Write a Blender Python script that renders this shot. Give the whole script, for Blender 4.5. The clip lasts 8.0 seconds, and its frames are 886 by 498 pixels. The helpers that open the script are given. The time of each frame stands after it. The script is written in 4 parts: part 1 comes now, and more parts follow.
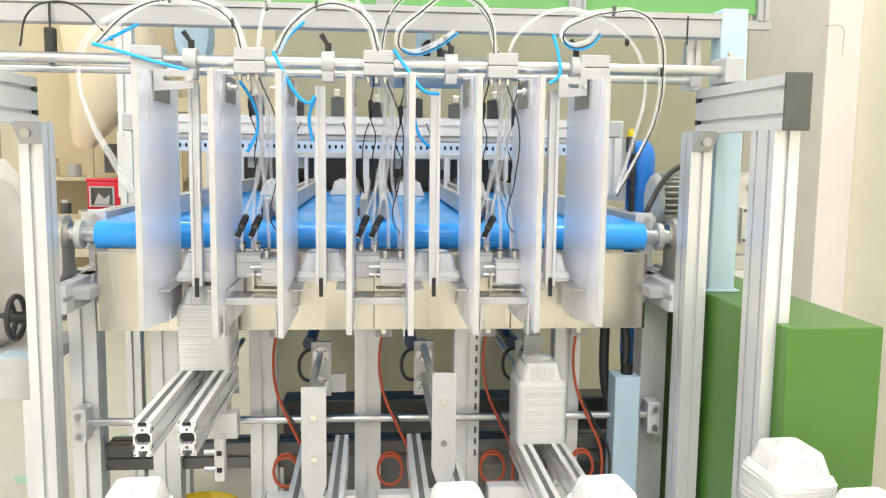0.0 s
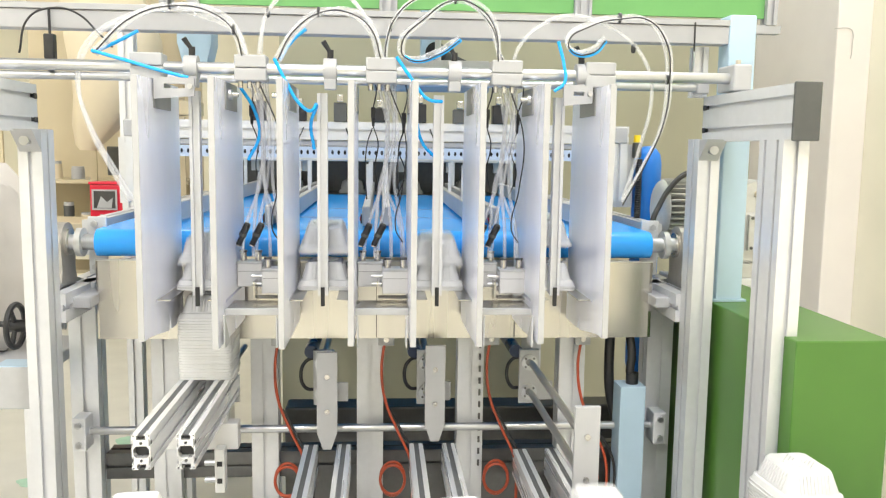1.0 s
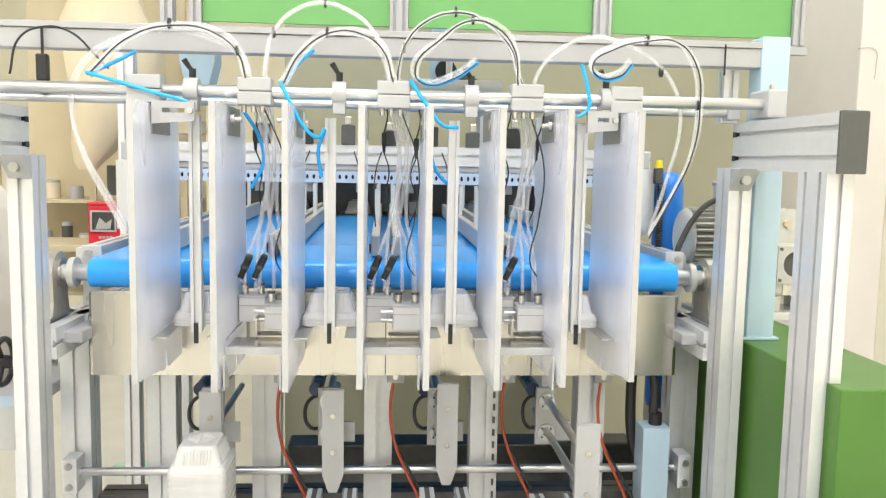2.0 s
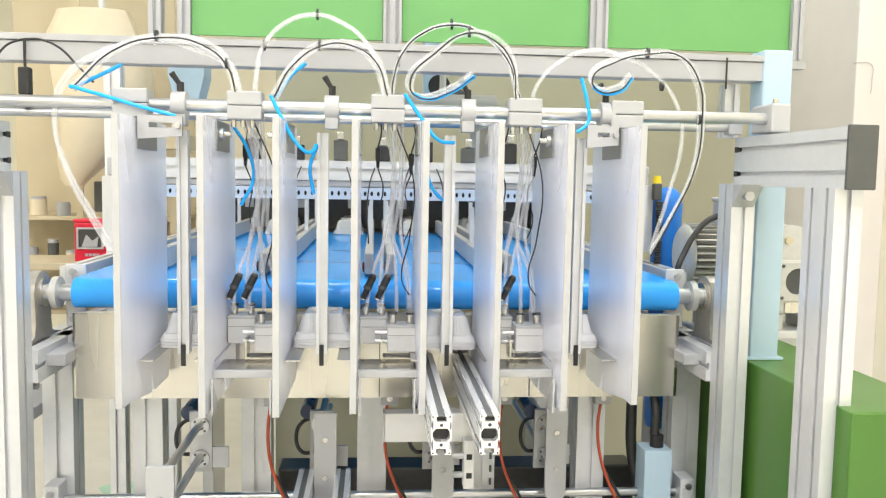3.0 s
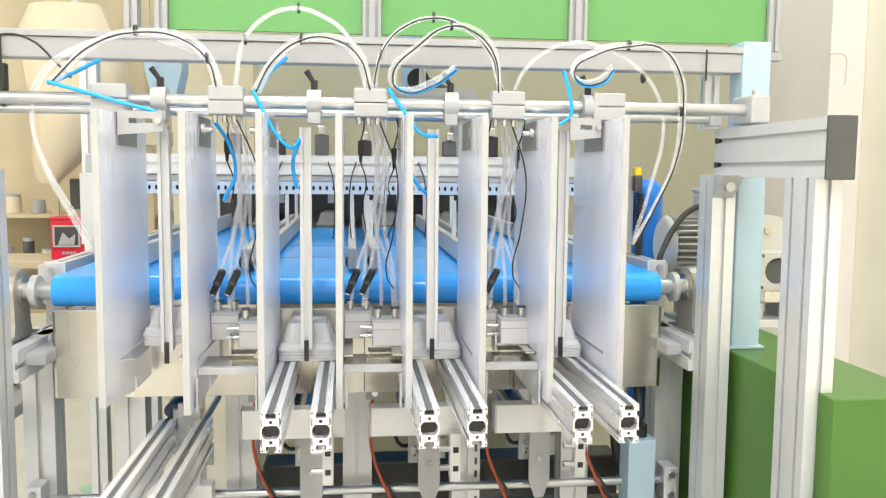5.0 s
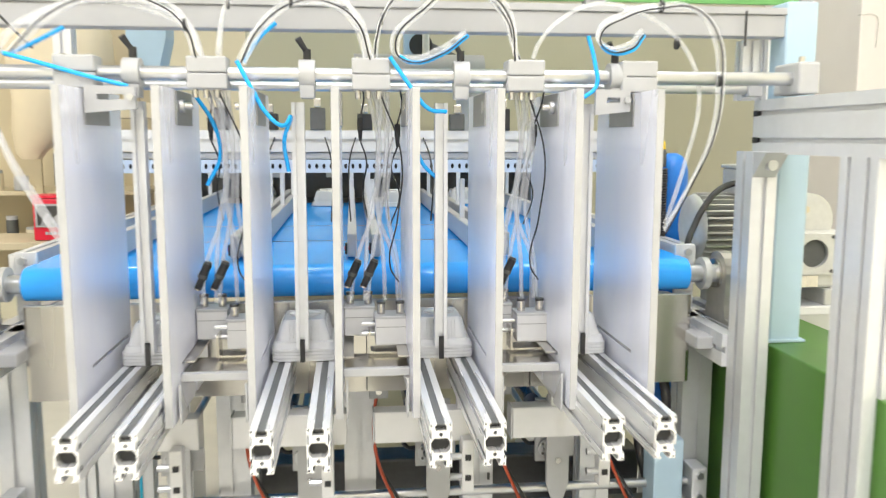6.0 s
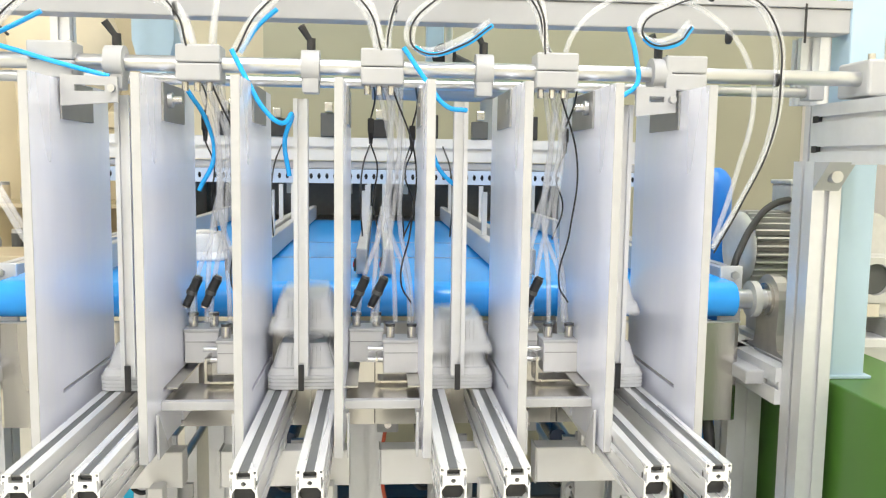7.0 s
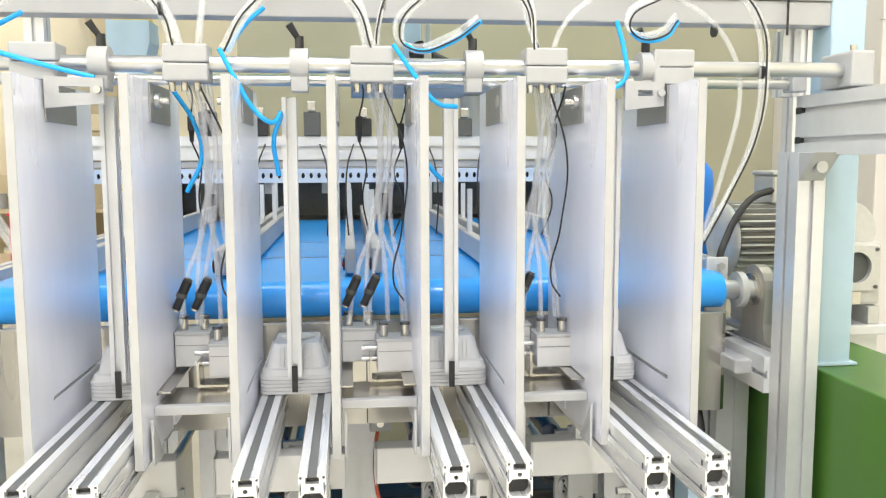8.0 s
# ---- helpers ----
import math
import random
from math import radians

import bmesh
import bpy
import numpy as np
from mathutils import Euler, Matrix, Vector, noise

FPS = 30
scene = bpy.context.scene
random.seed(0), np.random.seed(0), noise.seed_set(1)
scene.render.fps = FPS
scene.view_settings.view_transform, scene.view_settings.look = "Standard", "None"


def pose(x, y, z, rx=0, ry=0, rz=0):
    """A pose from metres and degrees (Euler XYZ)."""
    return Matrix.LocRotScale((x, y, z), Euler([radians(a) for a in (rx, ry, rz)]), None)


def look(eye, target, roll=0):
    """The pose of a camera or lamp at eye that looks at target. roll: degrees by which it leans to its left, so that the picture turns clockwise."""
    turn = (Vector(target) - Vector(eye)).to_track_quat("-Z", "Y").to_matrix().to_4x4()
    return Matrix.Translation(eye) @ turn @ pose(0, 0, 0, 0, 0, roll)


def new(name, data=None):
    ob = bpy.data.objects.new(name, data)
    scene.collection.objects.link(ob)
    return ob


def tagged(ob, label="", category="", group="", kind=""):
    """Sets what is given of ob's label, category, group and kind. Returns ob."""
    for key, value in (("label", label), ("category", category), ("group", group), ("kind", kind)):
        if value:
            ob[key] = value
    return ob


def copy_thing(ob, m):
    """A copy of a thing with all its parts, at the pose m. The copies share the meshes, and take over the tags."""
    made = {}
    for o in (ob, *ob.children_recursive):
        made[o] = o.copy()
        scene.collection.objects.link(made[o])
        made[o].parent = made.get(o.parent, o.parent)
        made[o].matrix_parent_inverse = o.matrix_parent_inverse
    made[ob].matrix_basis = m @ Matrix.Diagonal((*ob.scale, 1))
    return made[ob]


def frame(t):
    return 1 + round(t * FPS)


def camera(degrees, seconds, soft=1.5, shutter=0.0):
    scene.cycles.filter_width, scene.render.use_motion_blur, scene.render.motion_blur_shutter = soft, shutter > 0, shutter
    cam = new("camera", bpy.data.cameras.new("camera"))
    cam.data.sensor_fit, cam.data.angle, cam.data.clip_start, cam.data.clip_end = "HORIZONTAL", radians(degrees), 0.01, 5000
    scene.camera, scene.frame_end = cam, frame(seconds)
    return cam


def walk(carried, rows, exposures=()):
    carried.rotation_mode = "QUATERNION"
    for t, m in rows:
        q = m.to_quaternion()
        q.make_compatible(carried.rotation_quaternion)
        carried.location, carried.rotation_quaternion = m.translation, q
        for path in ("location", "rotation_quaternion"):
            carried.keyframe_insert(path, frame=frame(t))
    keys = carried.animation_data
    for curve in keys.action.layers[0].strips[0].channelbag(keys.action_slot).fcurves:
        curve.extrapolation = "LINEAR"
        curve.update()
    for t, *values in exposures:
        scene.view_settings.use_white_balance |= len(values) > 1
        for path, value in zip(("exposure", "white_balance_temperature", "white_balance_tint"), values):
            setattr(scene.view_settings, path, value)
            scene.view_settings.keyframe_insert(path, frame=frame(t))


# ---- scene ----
cam = camera(56.4, 8.0, 1.2, 0.35)
PATH = [
    (0, (-0.005, -1.37, 1.329), (0.16, 0.61, 1.096), 0.7),
    (0.5, (-0.002, -1.391, 1.336), (0.157, 0.588, 1.094), 0.6),
    (1, (0.001, -1.348, 1.349), (0.153, 0.632, 1.111), 0.8),
    (1.5, (-0.001, -1.289, 1.363), (0.143, 0.692, 1.126), 1.0),
    (2, (-0.013, -1.245, 1.377), (0.131, 0.739, 1.17), 1.1),
    (2.2, (-0.007, -1.23, 1.378), (0.127, 0.757, 1.191), 0.6),
    (3.3, (-0.028, -1.197, 1.378), (0.157, 0.788, 1.209), 1.3),
    (3.5, (-0.033, -1.198, 1.381), (0.166, 0.784, 1.212), 1.4),
    (4, (-0.03, -1.198, 1.38), (0.18, 0.784, 1.215), 1.4),
    (4.5, (-0.03, -1.196, 1.38), (0.192, 0.783, 1.199), 1.1),
    (5.8, (-0.032, -1.201, 1.373), (0.17, 0.78, 1.185), -0.4),
    (6, (-0.028, -1.043, 1.400), (0.189, 0.937, 1.132), 0.1),
    (6.2, (-0.02, -0.968, 1.394), (0.195, 1.002, 1.119), 0.5),
    (6.5, (-0.006, -0.916, 1.376), (0.177, 1.061, 1.137), 0.8),
    (7, (-0.003, -0.897, 1.368), (0.155, 1.086, 1.161), 0.8),
    (7.5, (-0.019, -0.894, 1.373), (0.177, 1.084, 1.159), 0.0),
    (8, (-0.032, -0.892, 1.366), (0.194, 1.084, 1.155), -0.2),
]
walk(cam, [(t, look(eye, target, roll)) for t, eye, target, roll in PATH])

# ---- world, light, exposure ----
world = bpy.data.worlds.new("world")
scene.world = world
world.use_nodes = True
bg = world.node_tree.nodes["Background"]
bg.inputs["Color"].default_value = (0.9, 0.95, 1.0, 1)
bg.inputs["Strength"].default_value = 0.25
scene.view_settings.exposure = -1.48


def area_lamp(x, y, z, sx, sy, watts, color):
    data = bpy.data.lights.new("ceiling_lamp", "AREA")
    data.shape, data.size, data.size_y, data.energy, data.color = "RECTANGLE", sx, sy, watts, color
    ob = new("ceiling_lamp", data)
    ob.matrix_world = pose(x, y, z)
    return ob


COOL_WHITE = (0.978, 0.970, 1.0)
LAMPS = [(-2.2, -3.6, 100), (-0.5, -2.7, 145), (-2.8, -1.2, 190), (0.5, -1.5, 125), (1.0, 0.75, 74), (-1.3, 3.2, 48), (-0.3, 0.2, 40)]
for lx, ly, watts in LAMPS:
    area_lamp(lx, ly, 3.72, 0.3, 1.6, watts, COOL_WHITE)


# ---- materials ----
def mat(name, color, rough=0.5, metal=0.0, vary=0.08, scale=30.0, bump=0.0, stretch=(1, 1, 1), emit=0.0, spec=0.5, alpha=1.0, coat=0.0):
    m = bpy.data.materials.new(name)
    m.use_nodes = True
    nt = m.node_tree
    b = nt.nodes["Principled BSDF"]
    b.inputs["Roughness"].default_value, b.inputs["Metallic"].default_value = rough, metal
    b.inputs["Specular IOR Level"].default_value = spec
    b.inputs["Coat Weight"].default_value = coat
    co = nt.nodes.new("ShaderNodeTexCoord")
    mp = nt.nodes.new("ShaderNodeMapping")
    mp.inputs["Scale"].default_value = stretch
    nt.links.new(co.outputs["Object"], mp.inputs["Vector"])
    n1 = nt.nodes.new("ShaderNodeTexNoise")
    n1.inputs["Scale"].default_value, n1.inputs["Detail"].default_value = scale, 6
    n2 = nt.nodes.new("ShaderNodeTexNoise")
    n2.inputs["Scale"].default_value, n2.inputs["Detail"].default_value = scale / 9, 3
    for n in (n1, n2):
        nt.links.new(mp.outputs["Vector"], n.inputs["Vector"])
    add = nt.nodes.new("ShaderNodeMath")
    nt.links.new(n1.outputs["Fac"], add.inputs[0])
    nt.links.new(n2.outputs["Fac"], add.inputs[1])
    ramp = nt.nodes.new("ShaderNodeMapRange")
    ramp.inputs["From Min"].default_value, ramp.inputs["From Max"].default_value = 0.6, 1.4
    ramp.inputs["To Min"].default_value, ramp.inputs["To Max"].default_value = 1 - vary, 1 + vary
    nt.links.new(add.outputs[0], ramp.inputs["Value"])
    mix = nt.nodes.new("ShaderNodeMix")
    mix.data_type, mix.blend_type = "RGBA", "MULTIPLY"
    mix.inputs["Factor"].default_value = 1
    mix.inputs["A"].default_value = (*color, 1)
    nt.links.new(ramp.outputs["Result"], mix.inputs["B"])
    nt.links.new(mix.outputs["Result"], b.inputs["Base Color"])
    r2 = nt.nodes.new("ShaderNodeMapRange")
    r2.inputs["From Min"].default_value, r2.inputs["From Max"].default_value = 0.3, 0.7
    r2.inputs["To Min"].default_value, r2.inputs["To Max"].default_value = max(0.02, rough - 0.06), min(1, rough + 0.06)
    nt.links.new(n2.outputs["Fac"], r2.inputs["Value"])
    nt.links.new(r2.outputs["Result"], b.inputs["Roughness"])
    if bump:
        bp = nt.nodes.new("ShaderNodeBump")
        bp.inputs["Strength"].default_value, bp.inputs["Distance"].default_value = bump, 0.002
        nt.links.new(n1.outputs["Fac"], bp.inputs["Height"])
        nt.links.new(bp.outputs["Normal"], b.inputs["Normal"])
    if emit:
        b.inputs["Emission Color"].default_value, b.inputs["Emission Strength"].default_value = (*color, 1), emit
    if alpha < 1:
        out = nt.nodes["Material Output"]
        tr = nt.nodes.new("ShaderNodeBsdfTransparent")
        ms = nt.nodes.new("ShaderNodeMixShader")
        ms.inputs["Fac"].default_value = alpha
        nt.links.new(tr.outputs[0], ms.inputs[1])
        nt.links.new(b.outputs[0], ms.inputs[2])
        nt.links.new(ms.outputs[0], out.inputs["Surface"])
    return m


ALU = mat("anodised_aluminium", (0.68, 0.69, 0.715), 0.34, 0.30, 0.05, 60, 0.03, (1, 1, 1))
ALU_RAIL = mat("bright_rail_aluminium", (0.86, 0.865, 0.88), 0.28, 0.55, 0.05, 40, 0.02, (6, 0.4, 6))
PLATE = mat("milled_plate_aluminium", (0.89, 0.905, 1.0), 0.30, 0.33, 0.04, 14, 0.01, (1, 3, 0.5))
# toned down so faces turned to the front lamps don't clip
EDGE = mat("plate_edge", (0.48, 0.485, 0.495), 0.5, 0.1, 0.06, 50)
CREAM = mat("cream_plastic", (0.44, 0.445, 0.455), 0.42, 0, 0.05, 40)
# lighter than CREAM, to make up for the shade these parts stand in
CYLINDER = mat("shade_lifted_aluminium", (0.66, 0.66, 0.665), 0.4, 0.1, 0.04, 40)
CHROME = mat("chromed_steel", (0.56, 0.57, 0.59), 0.32, 1.0, 0.03, 50, 0, (0.3, 1, 1))
STEEL = mat("brushed_stainless", (0.60, 0.58, 0.545), 0.26, 0.95, 0.04, 24, 0.01, (3, 1, 0.2))
# dark steel; also painted shade in the feeder mouth and between motor fins
DARKSTEEL = mat("dark_steel_and_shade", (0.12, 0.12, 0.12), 0.35, 0.7, 0.15, 60)
# real black plastic, and the shade blocks inside the fork rails
BLACK = mat("black_plastic_and_shade", (0.02, 0.02, 0.022), 0.45, 0, 0.2, 60)
CAP = mat("grey_end_cap_plastic", (0.085, 0.088, 0.085), 0.55, 0, 0.1, 80)
WINDOW_PLATE = mat("dull_zinc_plate", (0.34, 0.34, 0.345), 0.4, 0.5, 0.08, 40)
NAVY = mat("dark_navy_tube", (0.02, 0.035, 0.08), 0.3, 0.2, 0.1, 30)
MINT = mat("mint_floor_paint", (0.48, 0.74, 0.60), 0.5, 0, 0.2, 12)
STRIP = mat("grey_slot_strip", (0.11, 0.115, 0.12), 0.5, 0, 0.1, 70)
BELT = mat("blue_conveyor_belt", (0.035, 0.38, 1.0), 0.22, 0, 0.05, 18, 0.01, (1, 0.3, 1))
BLUE = mat("blue_paint", (0.015, 0.20, 0.70), 0.35, 0, 0.08, 30)
BLUE_HOSE = mat("blue_polyurethane_hose", (0.015, 0.40, 0.92), 0.25, 0, 0.04, 50)
CLEAR = mat("clear_hose", (0.86, 0.87, 0.885), 0.10, 0, 0.04, 40, alpha=0.28)
TRAY = mat("clear_plastic_tray", (0.75, 0.755, 0.76), 0.09, 0, 0.05, 60, alpha=0.86)
ORANGE = mat("orange_hose", (0.46, 0.075, 0.03), 0.35, 0, 0.08, 50)
GREEN = mat("green_machine_paint", (0.073, 0.190, 0.030), 0.38, 0, 0.06, 14, 0.02)
PANEL = mat("green_panel", (0.155, 0.40, 0.13), 0.5, 0, 0.04, 10)
STRIP_BLUE = mat("pale_blue_strip", (0.50, 0.60, 0.76), 0.4, 0.1, 0.05, 30)
GREYBLUE = mat("grey_blue_paint", (0.45, 0.60, 0.72), 0.42, 0, 0.05, 20, 0.02)
MOTOR = mat("cast_motor_aluminium", (0.56, 0.56, 0.545), 0.42, 0.35, 0.10, 70, 0.05)
CASTING = mat("dull_cast_iron", (0.46, 0.44, 0.41), 0.38, 0.6, 0.12, 60, 0.06)
FLOOR = mat("pale_epoxy_floor", (0.80, 0.79, 0.75), 0.35, 0, 0.08, 6)
WALL = mat("cream_wall_paint", (0.90, 0.86, 0.70), 0.8, 0, 0.05, 5, 0.03)
OLIVE = mat("beige_partition", (0.48, 0.465, 0.34), 0.7, 0, 0.06, 4)
CEIL = mat("white_ceiling", (0.82, 0.82, 0.8), 0.9, 0, 0.03, 5)
PINK = mat("pale_pillar_paint", (0.87, 0.82, 0.78), 0.8, 0, 0.05, 6)
BEIGE = mat("beige_sheet", (0.58, 0.50, 0.34), 0.6, 0, 0.08, 6)
BEIGE_BAG = mat("beige_bag_cloth", (0.72, 0.63, 0.46), 0.75, 0, 0.10, 9, 0.15)
FABRIC = mat("pale_dust_cloth", (0.58, 0.55, 0.51), 0.8, 0, 0.08, 12, 0.1)
RED = mat("red_lacquer", (0.72, 0.02, 0.05), 0.35, 0, 0.06, 30)
YELLOW = mat("yellow_plastic", (0.85, 0.62, 0.02), 0.4, 0, 0.06, 30)
WHITE = mat("white_plastic", (0.43, 0.435, 0.45), 0.4, 0, 0.04, 40)
CYAN = mat("cyan_sheet", (0.02, 0.50, 0.78), 0.4, 0, 0.05, 20)
LAMPGLOW = mat("lamp_diffuser", (1.0, 0.97, 0.92), 0.5, 0, 0.01, 5, emit=6.0)
SENSOR_RED = mat("red_sensor_lens", (0.5, 0.01, 0.03), 0.2, 0, 0.05, 60)


# ---- mesh helpers ----
def link(name, bm, material, parent=None, label="", smooth=False):
    me = bpy.data.meshes.new(name)
    bmesh.ops.recalc_face_normals(bm, faces=bm.faces[:])
    bm.to_mesh(me)
    bm.free()
    me.materials.append(material)
    if smooth:
        me.shade_smooth()
        me.set_sharp_from_angle(angle=radians(35))
    ob = new(name, me)
    if parent:
        ob.parent = parent
    if label:
        ob["label"] = label
    return ob


def part(name, bm, material, parent, label="", smooth=False):
    return link(name, bm, material, parent, label, smooth)


def thing(name, x=0, y=0, z=0, label="", category="", group="", kind=""):
    ob = new(name)
    ob.empty_display_size = 0.05
    ob.matrix_basis = pose(x, y, z)
    return tagged(ob, label, category, group, kind)


def box(x0, x1, y0, y1, z0, z1, bevel=0.0, bm=None):
    own = bmesh.new()
    bmesh.ops.create_cube(own, size=1)
    for v in own.verts:
        v.co = Vector(((x0 + x1) / 2 + v.co.x * (x1 - x0), (y0 + y1) / 2 + v.co.y * (y1 - y0), (z0 + z1) / 2 + v.co.z * (z1 - z0)))
    if bevel:
        bmesh.ops.bevel(own, geom=own.edges[:], offset=bevel, segments=2, affect="EDGES", profile=0.5)
    if bm is None:
        return own
    return merge(bm, own)


def merge(bm, other):
    tmp = bpy.data.meshes.new("tmp")
    other.to_mesh(tmp)
    other.free()
    bm.from_mesh(tmp)
    bpy.data.meshes.remove(tmp)
    return bm


def cyl(p, q, r, n=20, r2=None, bm=None):
    p, q = Vector(p), Vector(q)
    own = bmesh.new()
    m = Matrix.Translation((p + q) / 2) @ (q - p).to_track_quat("Z", "Y").to_matrix().to_4x4()
    bmesh.ops.create_cone(own, cap_ends=True, segments=n, radius1=r, radius2=r if r2 is None else r2, depth=(q - p).length, matrix=m)
    return own if bm is None else merge(bm, own)


def loft(loops, closed_ends=True):
    """Quads between rings of equal length."""
    bm = bmesh.new()
    rings = [[bm.verts.new(p) for p in ring] for ring in loops]
    n = len(rings[0])
    for a, b in zip(rings, rings[1:]):
        for i in range(n):
            bm.faces.new((a[i], a[(i + 1) % n], b[(i + 1) % n], b[i]))
    if closed_ends:
        bm.faces.new(rings[0][::-1])
        bm.faces.new(rings[-1])
    return bm


def prism(outline, holes, to3, a, b):
    """A profile with holes, pushed from a to b along its axis; to3 turns (u, v, depth) into a place."""
    bm = bmesh.new()
    caps = []
    for d in (a, b):
        edges, rings = [], []
        for ring in [outline] + holes:
            vs = [bm.verts.new(to3(u, v, d)) for u, v in ring]
            edges += [bm.edges.new((vs[i], vs[(i + 1) % len(vs)])) for i in range(len(vs))]
            rings.append(vs)
        bmesh.ops.triangle_fill(bm, use_beauty=True, use_dissolve=False, edges=edges)
        caps.append(rings)
    for r0, r1 in zip(*caps):
        for i in range(len(r0)):
            j = (i + 1) % len(r0)
            bm.faces.new((r0[i], r0[j], r1[j], r1[i]))
    return bm


def slot_side(length, slots, w=0.008, depth=0.006, inner=0.014):
    """Offsets (along, inward) of one side of a slotted profile."""
    pts = []
    for s in slots:
        c = length * s
        pts += [(c - w / 2, 0), (c - w / 2, 0.002), (c - inner / 2, 0.0025), (c - inner / 2, depth), (c + inner / 2, depth), (c + inner / 2, 0.0025), (c + w / 2, 0.002), (c + w / 2, 0)]
    return pts


def slotted(w, h, across, upright):
    """Outline of a w x h profile; slots at the given shares of its sides."""
    out = []
    for x, y in [(0, 0)] + slot_side(w, across):
        out.append((x - w / 2, y - h / 2))
    for x, y in [(0, 0)] + slot_side(h, upright):
        out.append((w / 2 - y, x - h / 2))
    for x, y in [(0, 0)] + slot_side(w, across):
        out.append((w / 2 - x, h / 2 - y))
    for x, y in [(0, 0)] + slot_side(h, upright):
        out.append((-w / 2 + y, h / 2 - x))
    return out


def circle(cx, cy, r, n=12):
    return [(cx + r * math.cos(2 * math.pi * i / n), cy + r * math.sin(2 * math.pi * i / n)) for i in range(n)]


ONE, TWO = (0.5,), (0.25, 0.75)


def post_bm(x, y, z0, z1, w=0.06, d=0.06, across=ONE, upright=ONE):
    return prism(slotted(w, d, across, upright), [], lambda u, v, t: (x + u, y + v, t), z0, z1)


def beam_x_bm(x0, x1, y, z, w=0.06, h=0.06, across=ONE, upright=ONE):
    return prism(slotted(w, h, across, upright), [], lambda u, v, t: (t, y + u, z + v), x0, x1)


def beam_y_bm(x, y0, y1, z, w=0.06, h=0.06, across=ONE, upright=ONE):
    return prism(slotted(w, h, across, upright), [], lambda u, v, t: (x + u, t, z + v), y0, y1)


def hose(name, pts, r, material, label="", category="hose", parent=None, group="", res=10):
    cu = bpy.data.curves.new(name, "CURVE")
    cu.dimensions, cu.bevel_depth, cu.bevel_resolution, cu.resolution_u, cu.use_fill_caps = "3D", r, 3, res, True
    sp = cu.splines.new("BEZIER")
    sp.bezier_points.add(len(pts) - 1)
    for bp, p in zip(sp.bezier_points, pts):
        bp.co, bp.handle_left_type, bp.handle_right_type = p, "AUTO", "AUTO"
    cu.materials.append(material)
    ob = new(name, cu)
    if parent:
        ob.parent = parent
        if label:
            ob["label"] = label
    else:
        tagged(ob, label, category, group)
    return ob


# ---- the room ----
def setting(name, bm, material, label, category):
    return tagged(link(name, bm, material), label, category, "", "structure")


setting("floor", box(-4.0, 2.4, -4.6, 6.0, -0.1, 0.0), FLOOR, "pale glossy epoxy factory floor", "floor")
setting("ceiling", box(-4.0, 2.4, -4.6, 6.0, 3.8, 3.9), CEIL, "white factory ceiling", "ceiling")
setting("wall_east", box(1.75, 1.9, -4.6, 2.2, 0.0, 3.8), WALL, "cream painted factory wall", "wall")
setting("wall_north", box(-0.42, 1.9, 2.2, 2.32, 0.0, 3.8), OLIVE, "beige partition wall behind the conveyor", "wall")
setting("wall_far", box(-4.0, -0.42, 5.6, 5.75, 0.0, 3.8), WALL, "cream wall at the far end of the hall", "wall")
setting("wall_inner", box(-0.42, -0.3, 2.32, 5.6, 0.0, 3.8), WALL, "cream side wall of the hall", "wall")
setting("wall_west", box(-4.1, -4.0, -4.6, 5.75, 0.0, 3.8), WALL, "cream painted factory wall", "wall")
setting("wall_south", box(-4.0, 1.9, -4.75, -4.6, 0.0, 3.8), WALL, "cream painted factory wall", "wall")
setting("pillar", box(1.62, 1.75, 1.55, 2.2, 0.0, 3.8, 0.004), PINK, "pale painted pillar on the wall", "pillar")

lamp0 = thing("ceiling_light", 0, 0, 0, "long white fluorescent ceiling light", "ceiling light", "ceiling lights")
part("housing", box(-0.2, 0.2, -0.85, 0.85, 3.745, 3.798, 0.006), WHITE, lamp0)
part("diffuser", box(-0.17, 0.17, -0.82, 0.82, 3.735, 3.744), LAMPGLOW, lamp0)
for i, (lx, ly, watts) in enumerate(LAMPS):
    if i == 0:
        lamp0.matrix_basis = pose(lx, ly, 0)
    else:
        copy_thing(lamp0, pose(lx, ly, 0))

